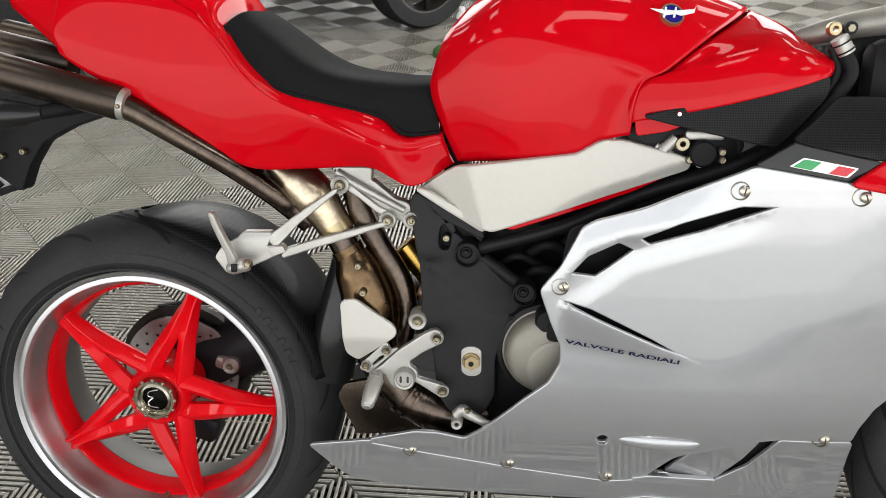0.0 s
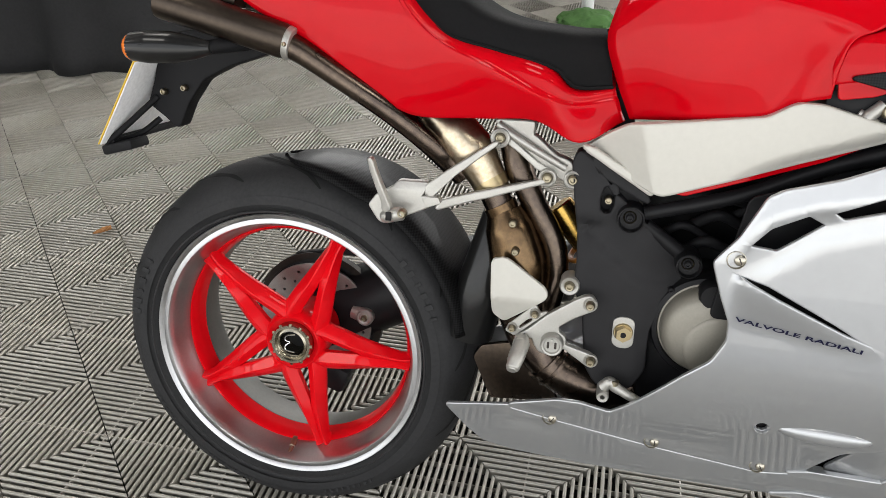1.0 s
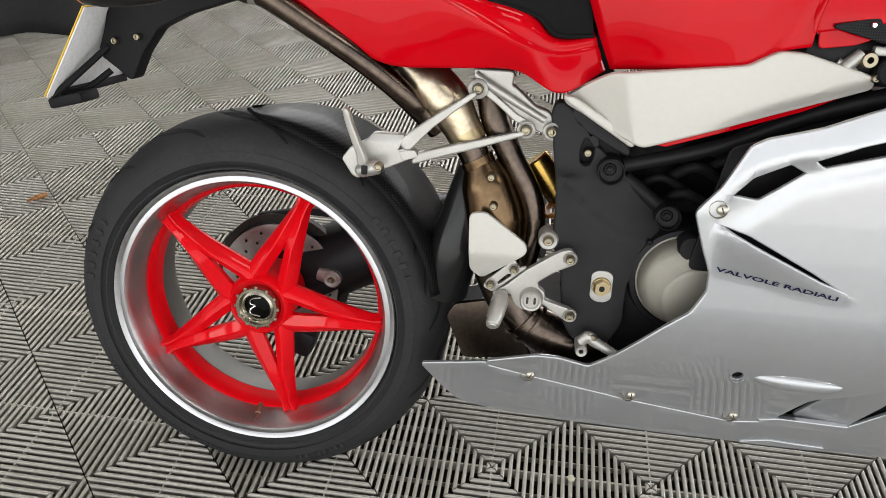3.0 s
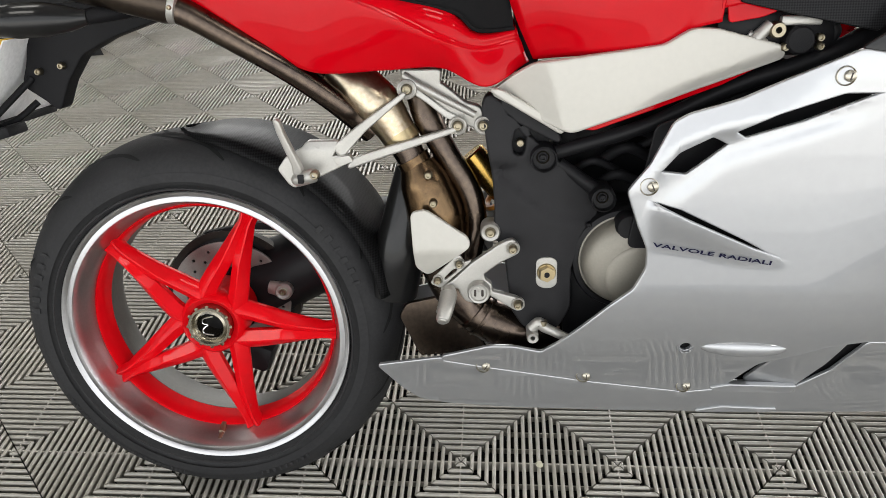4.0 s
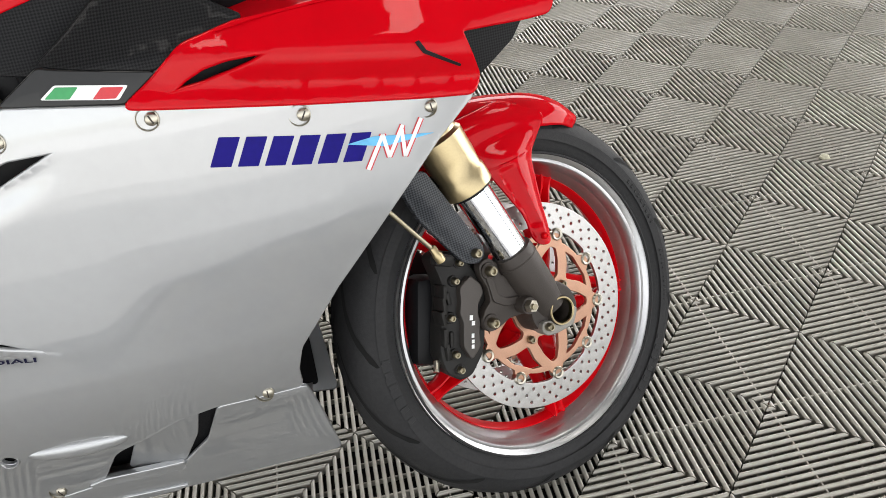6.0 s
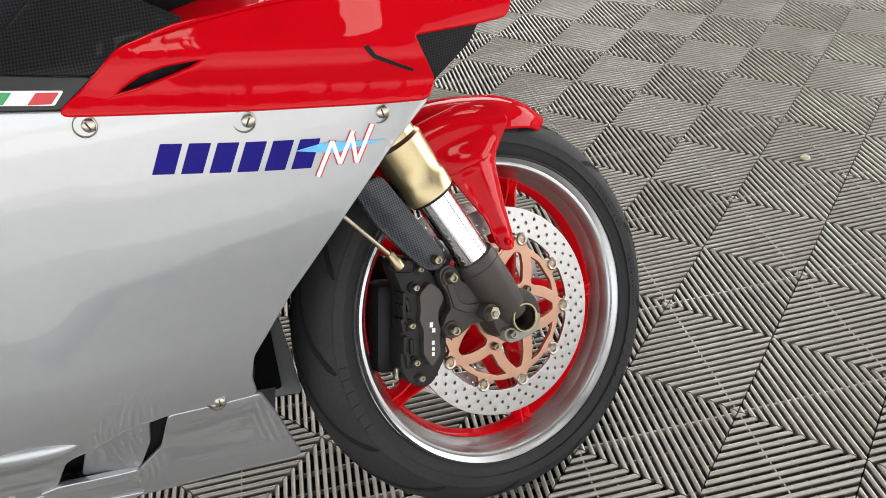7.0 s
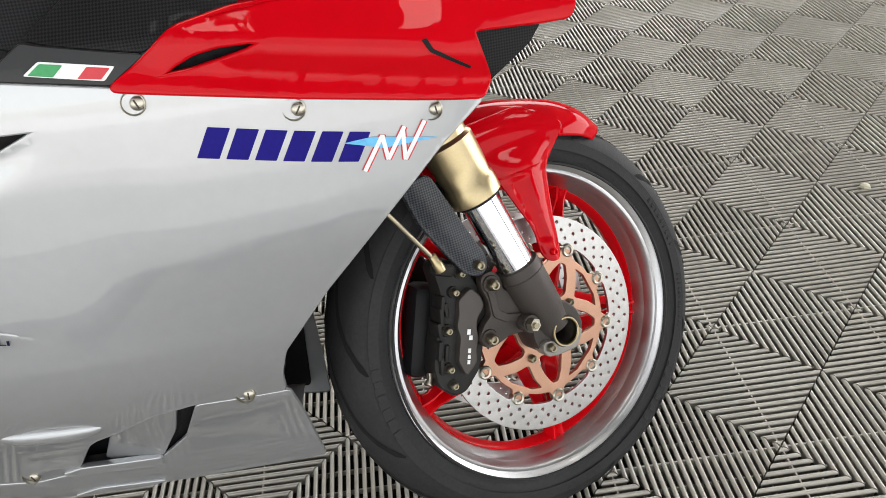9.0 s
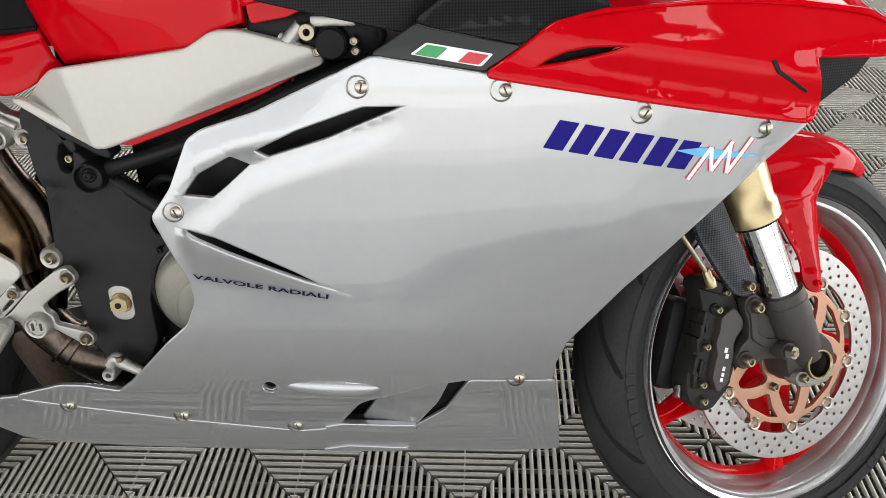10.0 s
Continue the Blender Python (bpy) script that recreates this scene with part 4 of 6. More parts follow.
def lettering(name, text, at, end, height, material, parent, depth, lift=0.0012, shear=0.0):
    """Words laid along a line on a curved panel."""
    cu = bpy.data.curves.new(name, "FONT")
    cu.body, cu.size, cu.resolution_u, cu.offset = text, 1.0, 3, 0.022
    tmp = bpy.data.objects.new(name, cu)
    scene.collection.objects.link(tmp)
    me = bpy.data.meshes.new_from_object(tmp.evaluated_get(bpy.context.evaluated_depsgraph_get()))
    bpy.data.objects.remove(tmp)
    xs, ys = [v.co.x for v in me.vertices], [v.co.y for v in me.vertices]
    w, h = max(xs) - min(xs), max(ys)
    a, b = Vector(at), Vector(end)
    u = (b - a) / w
    n = Vector((-(b - a).y, (b - a).x)).normalized() * height / h
    for v in me.vertices:
        p = a + u * (v.co.x - min(xs)) + n * v.co.y + u.normalized() * shear * v.co.y * height
        v.co = (p.x, depth(p.x, p.y) - lift, p.y)
    me.materials.append(material)
    ob = new(name, me)
    ob.parent = parent
    return ob


lettering("lettering", "VALVOLE RADIALI", (0.6665, 0.1905), (0.8220, 0.1640), 0.0060, NAVY_INK, side, fairing_panel)

# red nose cowl
cowl = [(1.004, 0.420), (1.033, 0.438), (1.070, 0.466), (1.122, 0.477), (1.223, 0.482), (1.330, 0.478), (1.420, 0.465), (1.475, 0.437), (1.468, 0.419), (1.433, 0.419), (1.352, 0.424), (1.363, 0.386), (1.369, 0.368), (1.3575, 0.353), (1.163, 0.391)]
redslot = [(1.0462, 0.4240), (1.0627, 0.4343), (1.0836, 0.4432), (1.1072, 0.4472), (1.1375, 0.4472), (1.1490, 0.4446), (1.1312, 0.4378), (1.1086, 0.4326), (1.0792, 0.4268)]
cowl_crease = level([(1.0, .458), (1.08, .456), (1.17, .452), (1.296, .434), (1.36, .432), (1.5, .43)])


def cowl_side(x, z):
    """Flange along the lower edge, a valley over it, a full belly, and a crease above which it leans in."""
    v = z - (0.391 - 0.198 * (x - 1.163))
    y = fairing_side(x, min(z, 0.43)) - 0.003
    y -= 0.006 * math.exp(-(max(0, v) / 0.011) ** 2)
    y += 0.004 * math.exp(-((v - 0.020) / 0.010) ** 2) * ease((x - 1.05) / 0.1)
    y -= 0.007 * math.exp(-((v - 0.048) / 0.020) ** 2) * ease((x - 1.02) / 0.1)
    over = z - cowl_crease(x)
    return y + 0.45 * (over + math.sqrt(over * over + 0.00002)) / 2


nose = panel("nose_cowl", cowl, cowl_side, RED, bike, "glossy red nose cowl", r=0.008, holes=(redslot,), thick=0.006, grid=0.008, edge=0.003)
left_nose = new("nose_cowl", nose.data)
left_nose.parent, left_nose.scale = bike, (1, -1, 1)
left_nose["label"] = "glossy red nose cowl"
top_net = [[(x, s * (abs(cowl_side(x, zt)) + 0.002), zt + (1 - abs(s)) * rise) for s in (-1, -0.6, 0, 0.6, 1)] for x, zt, rise in ((1.10, .472, .03), (1.16, .478, .045), (1.24, .480, .05), (1.33, .474, .045), (1.42, .460, .03), (1.468, .438, .012))]
part("nose_top", loft(top_net, 4, 4), RED, nose)
panel("slot_backing", [(1.015, 0.415), (1.07, 0.460), (1.16, 0.462), (1.10, 0.418)], off(cowl_side, 0.02), PLASTIC, nose)
# dark strip laid on the cowl paints the shade in its crease
panel("crease_shade", [(1.2985, 0.4230), (1.3030, 0.4240), (1.3090, 0.4128), (1.3475, 0.3876), (1.3460, 0.3856), (1.3055, 0.4108)], lambda x, z: cowl_side(x, z) - 0.0012, PLASTIC, nose, r=0.0008, thick=0.003, edge=0.0004, grid=0.01)
panel("grille", [(1.345, 0.428), (1.438, 0.421), (1.420, 0.397), (1.366, 0.362)], lambda x, z: fairing_side(x, z) + 0.016, CARBON, nose, r=0.003, edge=0.002)
inner = panel("inner_fairing", [(.934, .4715), (.948, .4675), (1.040, .449), (1.055, .459), (1.075, .470), (1.130, .481), (1.065, .520), (.995, .520), (.96, .490)], lambda x, z: fairing_side(x, .44) + 0.003 + 0.75 * max(0, z - 0.462), CARBON, bike, "black textured inner fairing panel", r=0.006, edge=0.002, grid=0.015)
strip = panel("flag_strip", [(.891, .441), (1.003, .4235), (1.050, .4545), (1.038, .4455), (.948, .464), (.934, .468)], lambda x, z: fairing_side(x, z) + 0.002, GLOSS_BLACK, inner, "smooth black strip with a tricolour badge", r=0.003, edge=0.002, grid=0.015)
fl = lambda x, z: fairing_side(x, z) + 0.002
decal("badge", [(.9285, .4405), (.945, .4515), (1.0115, .4395), (.9995, .4275)], WHITE, strip, 0.0036, fl, 0.002)
decal("green_field", [(.933, .4405), (.946, .4495), (.966, .446), (.955, .4365)], GREEN_INK, strip, 0.0041, fl, 0.0012)
decal("red_field", [(.976, .4325), (.987, .4420), (1.007, .4385), (.997, .4295)], RED_INK, strip, 0.0041, fl, 0.0012)

# -- tank, air-box cover, tail and seat --
def mirror(rows):
    return [list(r) + [(x, -y, z) for x, y, z in reversed(r[:-1])] for r in rows]


tank_rows = [
    [(.512, -.105, .421), (.490, -.108, .470), (.474, -.104, .515), (.476, -.098, .545), (.494, -.080, .595), (.530, 0, .640)],
    [(.585, -.135, .429), (.578, -.148, .490), (.570, -.150, .560), (.568, -.143, .605), (.580, -.105, .648), (.600, 0, .682)],
    [(.675, -.140, .438), (.680, -.150, .500), (.682, -.158, .555), (.682, -.155, .585), (.685, -.120, .648), (.690, 0, .690)],
    [(.715, -.140, .460), (.728, -.147, .505), (.738, -.154, .540), (.742, -.155, .565), (.785, -.122, .630), (.800, 0, .672)],
    [(.742, -.150, .468), (.744, -.156, .506), (.753, -.158, .536), (.786, -.155, .554), (.848, -.118, .598), (.915, 0, .632)],
]
tank = part("fuel_tank", loft(mirror(tank_rows), 8, 8), RED, bike, "glossy red fuel tank")
panel("tank_flange", [(.566, .336), (.660, .372), (.752, .403), (.806, .422), (.806, .417), (.752, .390), (.663, .357), (.592, .332)], -.138, RED, tank, r=0.004, thick=0.004)
# black block added behind the tank's rear joint to keep the gap dark
part("gap_filler", block((0.030, 0.176, 0.10), (.505, 0, .437), 0.006), PLASTIC, tank)
cover_rows = [
    [(.740, -.152, .484), (.738, -.152, .512), (.750, -.151, .536), (.786, -.148, .551), (.842, -.122, .590), (.920, 0, .628)],
    [(.850, -.168, .508), (.856, -.168, .530), (.872, -.163, .555), (.895, -.148, .580), (.925, -.100, .602), (.950, 0, .615)],
    [(.940, -.158, .530), (.945, -.156, .546), (.950, -.148, .562), (.957, -.130, .577), (.967, -.085, .590), (.980, 0, .598)],
    [(.992, -.138, .545), (.995, -.136, .552), (.998, -.128, .559), (1.00, -.108, .567), (1.00, -.065, .573), (1.005, 0, .577)],
]
cover = part("air_box_cover", loft(mirror(cover_rows), 8, 8), RED, bike, "glossy red air-box cover ahead of the tank")
intake = panel("intake_panel", [(0.757, 0.494), (0.992, 0.543), (0.990, 0.520), (0.960, 0.488), (0.925, 0.457), (0.900, 0.462), (0.808, 0.482)], lambda x, z: -0.164 + 0.35 * max(0, x - 0.92) - 0.1 * (0.5 - z), CARBON, bike, "black carbon fibre intake panel", r=0.006, edge=0.002, grid=0.015)
panel("cover_lip", [(.748, .494), (.756, .492), (.808, .481), (.790, .474), (.752, .468)], -.150, RED, cover, r=0.004)
for x, z in ((.800, .498), (.965, .534)):
    bolt(intake, x, -0.167 + (0.03 if x > .9 else 0), z, 0.0035, CHROME, name="panel_screw")
tail_rows = [
    [(.507, -.100, .418), (.501, -.105, .430), (.496, -.106, .444), (.493, -.104, .450), (.489, -.095, .463), (.485, 0, .475)],
    [(.450, -.130, .389), (.448, -.130, .410), (.443, -.126, .432), (.441, -.124, .440), (.438, -.112, .458), (.435, 0, .470)],
    [(.390, -.130, .414), (.392, -.142, .430), (.394, -.150, .447), (.396, -.147, .455), (.400, -.125, .487), (.395, 0, .500)],
    [(.315, -.130, .412), (.318, -.142, .445), (.322, -.152, .479), (.325, -.148, .487), (.335, -.124, .504), (.330, 0, .510)],
    [(.223, -.130, .410), (.240, -.142, .452), (.262, -.153, .503), (.264, -.149, .511), (.272, -.126, .519), (.272, 0, .530)],
    [(.167, -.130, .436), (.190, -.142, .480), (.222, -.152, .534), (.223, -.147, .543), (.228, -.126, .552), (.228, 0, .565)],
    [(.105, -.130, .475), (.140, -.141, .518), (.190, -.147, .575), (.190, -.141, .585), (.190, -.122, .600), (.198, 0, .612)],
    [(.051, -.128, .510), (.085, -.138, .555), (.140, -.138, .620), (.145, -.130, .632), (.160, -.108, .650), (.170, 0, .668)],
    [(-.011, -.125, .541), (.010, -.130, .585), (.040, -.125, .650), (.050, -.115, .668), (.065, -.090, .685), (.070, 0, .697)],
    [(-.050, -.120, .566), (-.050, -.124, .600), (-.030, -.115, .660), (-.025, -.105, .676), (-.020, -.085, .694), (-.015, 0, .704)],
    [(-.062, -.105, .575), (-.066, -.108, .605), (-.050, -.100, .664), (-.045, -.092, .680), (-.040, -.075, .697), (-.035, 0, .707)],
    [(-.150, -.060, .630), (-.150, -.065, .650), (-.140, -.060, .685), (-.135, -.055, .697), (-.130, -.045, .708), (-.125, 0, .715)],
]
tail = part("tail_unit", loft(mirror(tail_rows), 8, 8), RED, bike, "glossy red tail unit")
rim_net = [[(.120, .112, .628), (.107, .125, .654), (.105, .140, .630), (.100, .145, .590)],
           [(.157, .110, .607), (.156, .125, .630), (.154, .140, .608), (.150, .146, .570)],
           [(.189, .110, .580), (.183, .125, .604), (.182, .140, .584), (.180, .147, .550)],
           [(.221, .110, .557), (.219, .125, .572), (.218, .140, .556), (.216, .147, .530)],
           [(.256, .110, .530), (.256, .125, .536), (.256, .140, .520), (.256, .147, .500)]]
part("tail_rim", loft(rim_net, 6, 6), RED, tail)
for ob in (tank, cover, tail):
    sol = ob.modifiers.new("shell", "SOLIDIFY")
    sol.thickness, sol.offset = 0.005, -1
seat_rows = [
    [(.486, -.102, .460), (.480, -.099, .500), (.473, -.078, .526), (.470, 0, .530)],
    [(.438, -.120, .460), (.438, -.118, .497), (.436, -.092, .526), (.432, 0, .529)],
    [(.411, -.126, .482), (.411, -.121, .506), (.411, -.094, .529), (.408, 0, .531)],
    [(.362, -.129, .495), (.362, -.123, .518), (.362, -.095, .535), (.360, 0, .535)],
    [(.314, -.131, .506), (.318, -.123, .530), (.320, -.095, .546), (.320, 0, .546)],
    [(.266, -.132, .518), (.278, -.121, .547), (.284, -.094, .565), (.288, 0, .565)],
    [(.230, -.130, .542), (.243, -.116, .572), (.250, -.088, .590), (.255, 0, .590)],
    [(.205, -.124, .568), (.215, -.108, .596), (.224, -.080, .610), (.230, 0, .612)],
    [(.188, -.112, .604), (.194, -.098, .614), (.204, -.070, .624), (.208, 0, .626)],
]
seat = part("seat", loft(mirror(seat_rows), 8, 8), SEAT, bike, "black textured vinyl rider's seat")
part("seat_piping", tube([(x, y - .0015, z + .001) for x, y, z in (r[0] for r in seat_rows)], .0028, 8), SEAT, seat)

# enamel badge on the tank's shoulder
badge_m = Matrix.Translation((.787, -.134, .620)) @ Vector((.21, -.79, .58)).to_track_quat("-Y", "Z").to_matrix().to_4x4()
emblem = part("tank_badge", lathe([(0, -.0022), (.0150, -.0022), (.0158, -.0012), (.0158, .006), (0, .006)], 32), BLUE_INK, tank, "round blue enamel badge with silver wings")
emblem.matrix_basis = badge_m @ Matrix.Scale(0.85, 4)
part("badge_rim", lathe([(.0158 + .0012 * (k % 2), -.0018) for k in range(1)] + [(.0158, -.0026), (.0185, -.0024), (.0190, .004), (.0158, .004)], 32, closed=True), GOLD, emblem)
part("badge_wing", panel_bm([(-.034, .008), (.006, .004), (.036, .007), (.040, .013), (.034, .001), (.012, -.004), (.004, -.001), (-.012, -.003)], -.0042, 0.0012, [], 0, 0.0004), WHITE, emblem)
for x0 in (-.014, .002):
    part("badge_stroke", panel_bm([(x0 - .004, -.008), (x0 - .001, -.008), (x0 + .006, .010), (x0 + .003, .010)], -.0050, 0.0012, [], 0, 0.0003), WHITE, emblem)


def cheek_side(x, z):
    low = level([(.45, .375), (.562, .332), (.736, .392), (.83, .426)])(x)
    y = max(-0.152, -0.152 + 0.55 * (0.545 - x - 0.25 * (z - 0.36)))
    return max(y, -0.156 + 0.65 * (low + 0.020 - z) * min(1, max(0, (x - .60) / .12)))


white = [(.458, .377), (.493, .404), (.514, .417), (.676, .438), (.708, .457), (.737, .457), (.782, .445), (.817, .436), (.824, .425), (.736, .3930), (.5660, .3340), (.5580, .3340)]
cheek = panel("side_panel", white, cheek_side, PEARL, bike, "pale silver painted frame side panel", r=0.008, edge=0.004, thick=0.014, grid=0.005)
panel("panel_flange", [(0.4583, 0.3852), (0.4598, 0.3838), (0.4714, 0.3805), (0.5072, 0.3606), (0.5388, 0.3436), (0.5489, 0.3360), (0.5505, 0.3302), (0.5482, 0.3301), (0.5274, 0.3429), (0.4972, 0.3608), (0.4643, 0.3808)], lambda x, z: -0.138 + 0.10 * max(0, 0.5 - x), PEARL, cheek, r=0.003, thick=0.010, edge=0.004, grid=0.012)

# -- frame and engine --
part("frame_tube", tube([(.5460, -.114, .2965), (.6655, -.118, .3335), (.765, -.122, .381), (.890, -.13, .428), (.965, -.118, .472), (1.002, -.10, .520), (1.02, -0.04, .57)], [0.0098, 0.0100, 0.0110, 0.0125, 0.0140, 0.0150, 0.0150], 18), BLACK, bike, "satin black trellis frame tube")
part("frame_tube", tube([(.5480, -.108, .2790), (.575, -.106, .2600), (.600, -.106, .2430)], 0.0105, 14), BLACK, bike, "satin black trellis frame tube")
part("frame_tube", tube([(.700, -.09, .30), (.80, -.10, .25), (.93, -.09, .36)], 0.013, 12), BLACK, bike, "satin black trellis frame tube")


def frame_boss(x, z, r, inner):
    b = part("frame_boss", lathe([(r * 0.84, -0.132), (r * 0.90, -0.136), (r, -0.135), (r * 1.03, -0.128), (r * 1.03, -0.09), (r * 0.78, -0.09), (r * 0.82, -0.128)], 36, closed=True, at=(x, 0, z)), BLACK, bike)
    part("boss_floor", lathe([(0, -0.1272), (r * 0.86, -0.1272), (r * 0.86, -0.115), (0, -0.115)], 24, at=(x, 0, z)), BLACK, b)
    part("boss_ring", lathe([(inner * 0.82, -0.1280), (inner * 0.95, -0.1300), (inner * 1.08, -0.1280), (inner * 0.95, -0.126)], 28, closed=True, at=(x - 0.0015, 0, z + 0.002)), STEEL, b)
    bolt(b, x - 0.0015, -0.1285, z + 0.002, inner * 0.62, ENGINE, name="dark_bolt")


frame_boss(.5282, .2905, .0180, .0085)
frame_boss(.6113, .2331, .0170, .008)
plate_out = [(.449, .335), (.462, .258), (.465, .217), (.464, .175), (.478, .160), (.489, .064), (.504, .039), (.517, .031), (.553, .036), (.569, .066), (.568, .093), (.568, .128), (.585, .173), (.604, .200), (.603, .222), (.600, .236), (.538, .289), (.512, .312), (.477, .356), (.452, .373), (.446, .357)]


def plate_side(x, z):
    return -0.125 + 0.10 * max(0, 0.478 - x) + 0.25 * max(0, x - 0.555) + 0.10 * max(0, z - 0.30) + 0.30 * max(0, 0.4733 + 0.64 * (z - 0.2255) - x) * ease((0.285 - z) / 0.02) + 0.007 * ease((z - 0.256 + 0.8 * (x - 0.47)) / 0.016) * ease((z - 0.19) / 0.02)


pocket = [(0.4860, 0.3293), (0.4952, 0.3333), (0.5050, 0.3298), (0.5078, 0.3146), (0.5076, 0.3019), (0.5021, 0.2898), (0.4922, 0.2879), (0.4835, 0.2941), (0.4813, 0.3107)]
pocket2 = [(0.4698, 0.3677), (0.4826, 0.3659), (0.5117, 0.3481), (0.5456, 0.3205), (0.5497, 0.3124), (0.5380, 0.3172), (0.5072, 0.3335), (0.4749, 0.3485)]
eplate = panel("engine_plate", plate_out, plate_side, ENGINE, bike, "dark grey cast swingarm pivot plate", r=0.007, holes=(pocket, pocket2), thick=0.03, edge=0.004, grid=0.008)
part("pocket_floor", block((0.075, 0.006, 0.12), (.500, -.094, .318), 0.001), BLACK, eplate)
bolt(eplate, .4962, -.106, .3086, .0062)
part("pivot_pad", panel_bm(fillet([(.5215, .1400), (.5290, .1450), (.5420, .1450), (.5500, .1400), (.5505, .1050), (.5430, .0990), (.5300, .0990), (.5220, .1050)], 0.005), -.1275, 0.004, [], 0, 0.001), CAST, eplate)
nut = bmesh.new()
bmesh.ops.create_cone(nut, cap_ends=True, segments=6, radius1=0.0125, radius2=0.0115, depth=0.010)
bmesh.ops.transform(nut, matrix=pose(.5358, -.133, .1230, 90, 0, 10), verts=nut.verts[:])
part("pivot_nut", nut, GOLD, eplate, "brass-coloured pivot nut")
part("nut_flange", lathe([(0.0, -0.1300), (0.0128, -0.1300), (0.0138, -0.1285), (0.0138, -0.126), (0, -0.126)], 32, at=(.5358, 0, .1230)), GOLD, eplate)
part("nut_bore", rod((.5358, -.1387, .1230), (.5358, -.137, .1230), .0042), BLACK, eplate)
bolt(eplate, .594, -.118, .192, .0045, BLACK, name="black_bolt")
clutch = part("clutch_cover", lathe([(0, -0.148), (0.030, -0.1475), (0.050, -0.145), (0.058, -0.140), (0.063, -0.130), (0.064, -0.118), (0.072, -0.116), (0.074, -0.11), (0.074, -0.05), (0, -0.05)], 64, at=(0.648, 0, 0.140)), MAGNESIUM, bike, "grey metallic clutch cover")
part("cover_rim", lathe([(0.0655, -0.116), (0.068, -0.121), (0.074, -0.119), (0.077, -0.112), (0.077, -0.09), (0.0655, -0.09)], 64, closed=True, at=(0.648, 0, 0.140)), BLACK, clutch)
part("cover_disc", lathe([(0, -0.1500), (0.040, -0.1500), (0.0455, -0.1490), (0.0480, -0.1465), (0.0490, -0.138), (0, -0.138)], 64, at=(0.6640, 0, 0.1230)), MAGNESIUM, clutch)
part("inspection_cap", lathe([(0, -0.146), (0.016, -0.146), (0.019, -0.142), (0.019, -0.12), (0, -0.12)], 24, at=(0.6469, 0, 0.1965)), BLACK, clutch)
part("crankcase", block((0.40, 0.19, 0.24), (0.76, 0.0, 0.10), 0.02), BLACK, bike)
part("cylinder_block", block((0.20, 0.20, 0.24), (0.84, 0.0, 0.29), 0.02, Euler((0, radians(20), 0)).to_matrix()), BLACK, bike)
liner = panel("inner_liner", [(0.90, -0.10), (1.078, -0.11), (1.078, 0.06), (1.09, 0.095), (1.15, 0.165), (1.30, 0.31), (1.0, 0.35)], off(fairing_side, 0.012), PLASTIC, bike, "black inner liner of the fairing", r=0.006, thick=0.003)
left_liner = new("inner_liner", liner.data)
left_liner.parent, left_liner.scale = bike, (1, -1, 1)
part("radiator", block((0.04, 0.15, 0.32), (1.03, 0.0, 0.09), 0.01), BLACK, bike)
# black blocks added behind the frame so the gaps stay dark
part("engine_filler", block((0.17, 0.12, 0.15), (.625, .01, .300), 0.02), BLACK, bike)
part("dark_filler", block((0.34, 0.10, 0.20), (.73, 0, .29), 0.02), PLASTIC, bike)
part("sump", block((0.5, 0.14, 0.10), (0.72, 0.0, -0.04), 0.02), BLACK, bike)
for k, (x, z, s) in enumerate(((.60, .265, .02), (.645, .285, .025), (.69, .30, .02), (.635, .245, .018), (.72, .335, .022), (.66, .31, .016))):
    part("hose", tube([(x - .03, -.07, z - .01), (x, -.085 - .005 * (k % 3), z + .012), (x + .035, -.075, z - .004)], .006 + .002 * (k % 2), 10), PLASTIC, bike)

# throttle bodies under the tank
body = part("throttle_body", block((0.15, 0.10, 0.055), (.815, -.085, .452), 0.008), BLACK, bike, "throttle bodies with brass-headed screws")
part("sensor_cap", lathe([(0, -0.158), (0.015, -0.158), (0.0175, -0.155), (0.018, -0.13), (0, -0.13)], 28, at=(.838, 0, .445)), PLASTIC, body, "round black sensor cap")
part("linkage", rod((.786, -.142, .445), (.804, -.142, .464), .0085, .0075), CAST, body)
part("linkage_end", rod((.779, -.138, .452), (.800, -.142, .440), .006), CAST, body)
part("spring_seat", lathe([(0.004, -0.152), (0.0085, -0.152), (0.0105, -0.148), (0.0105, -0.13), (0.004, -0.13)], 24, closed=True, at=(.8115, 0, .457)), STEEL, body)
part("cable_rail", block((0.05, 0.012, 0.012), (.840, -.142, .468), 0.003), CAST, body)
for x, z in ((.8215, .4365), (.8625, .4475), (.8635, .4370)):
    bolt(body, x, -.150, z, .0055)
part("fuel_hose", tube([(.87, -.12, .47), (.89, -.13, .455), (.88, -.12, .43)], .006, 10), PLASTIC, body)

# handlebar end of the top yoke and its cables
yoke = part("handlebar", tube([(.970, -.060, .590), (1.03, -.085, .607), (1.12, -.125, .622), (1.22, -.17, .630)], [.012, .017, .021, .024], 20), YOKE, bike, "cast alloy clip-on handlebar")
part("yoke_socket", lathe([(0, -0.004), (0.0085, -0.004), (0.0085, 0.004), (0, 0.004)], 24, at=(1.020, -.104, .604)), BLACK, yoke)
part("socket_bolt", lathe([(0, -0.006), (0.005, -0.006), (0.005, 0.0), (0, 0.0)], 6, at=(1.020, -.105, .604)), STEEL, yoke)
for k in range(2):
    part("ferrule_band", rod((1.0035 + .006 * k, -.125, .5867 - .0095 * k), (1.0046 + .006 * k, -.125, .5850 - .0095 * k), .0119), BLACK, yoke)
part("inner_dash", block((0.14, 0.05, 0.11), (1.115, -.10, .535), 0.02), PLASTIC, yoke)
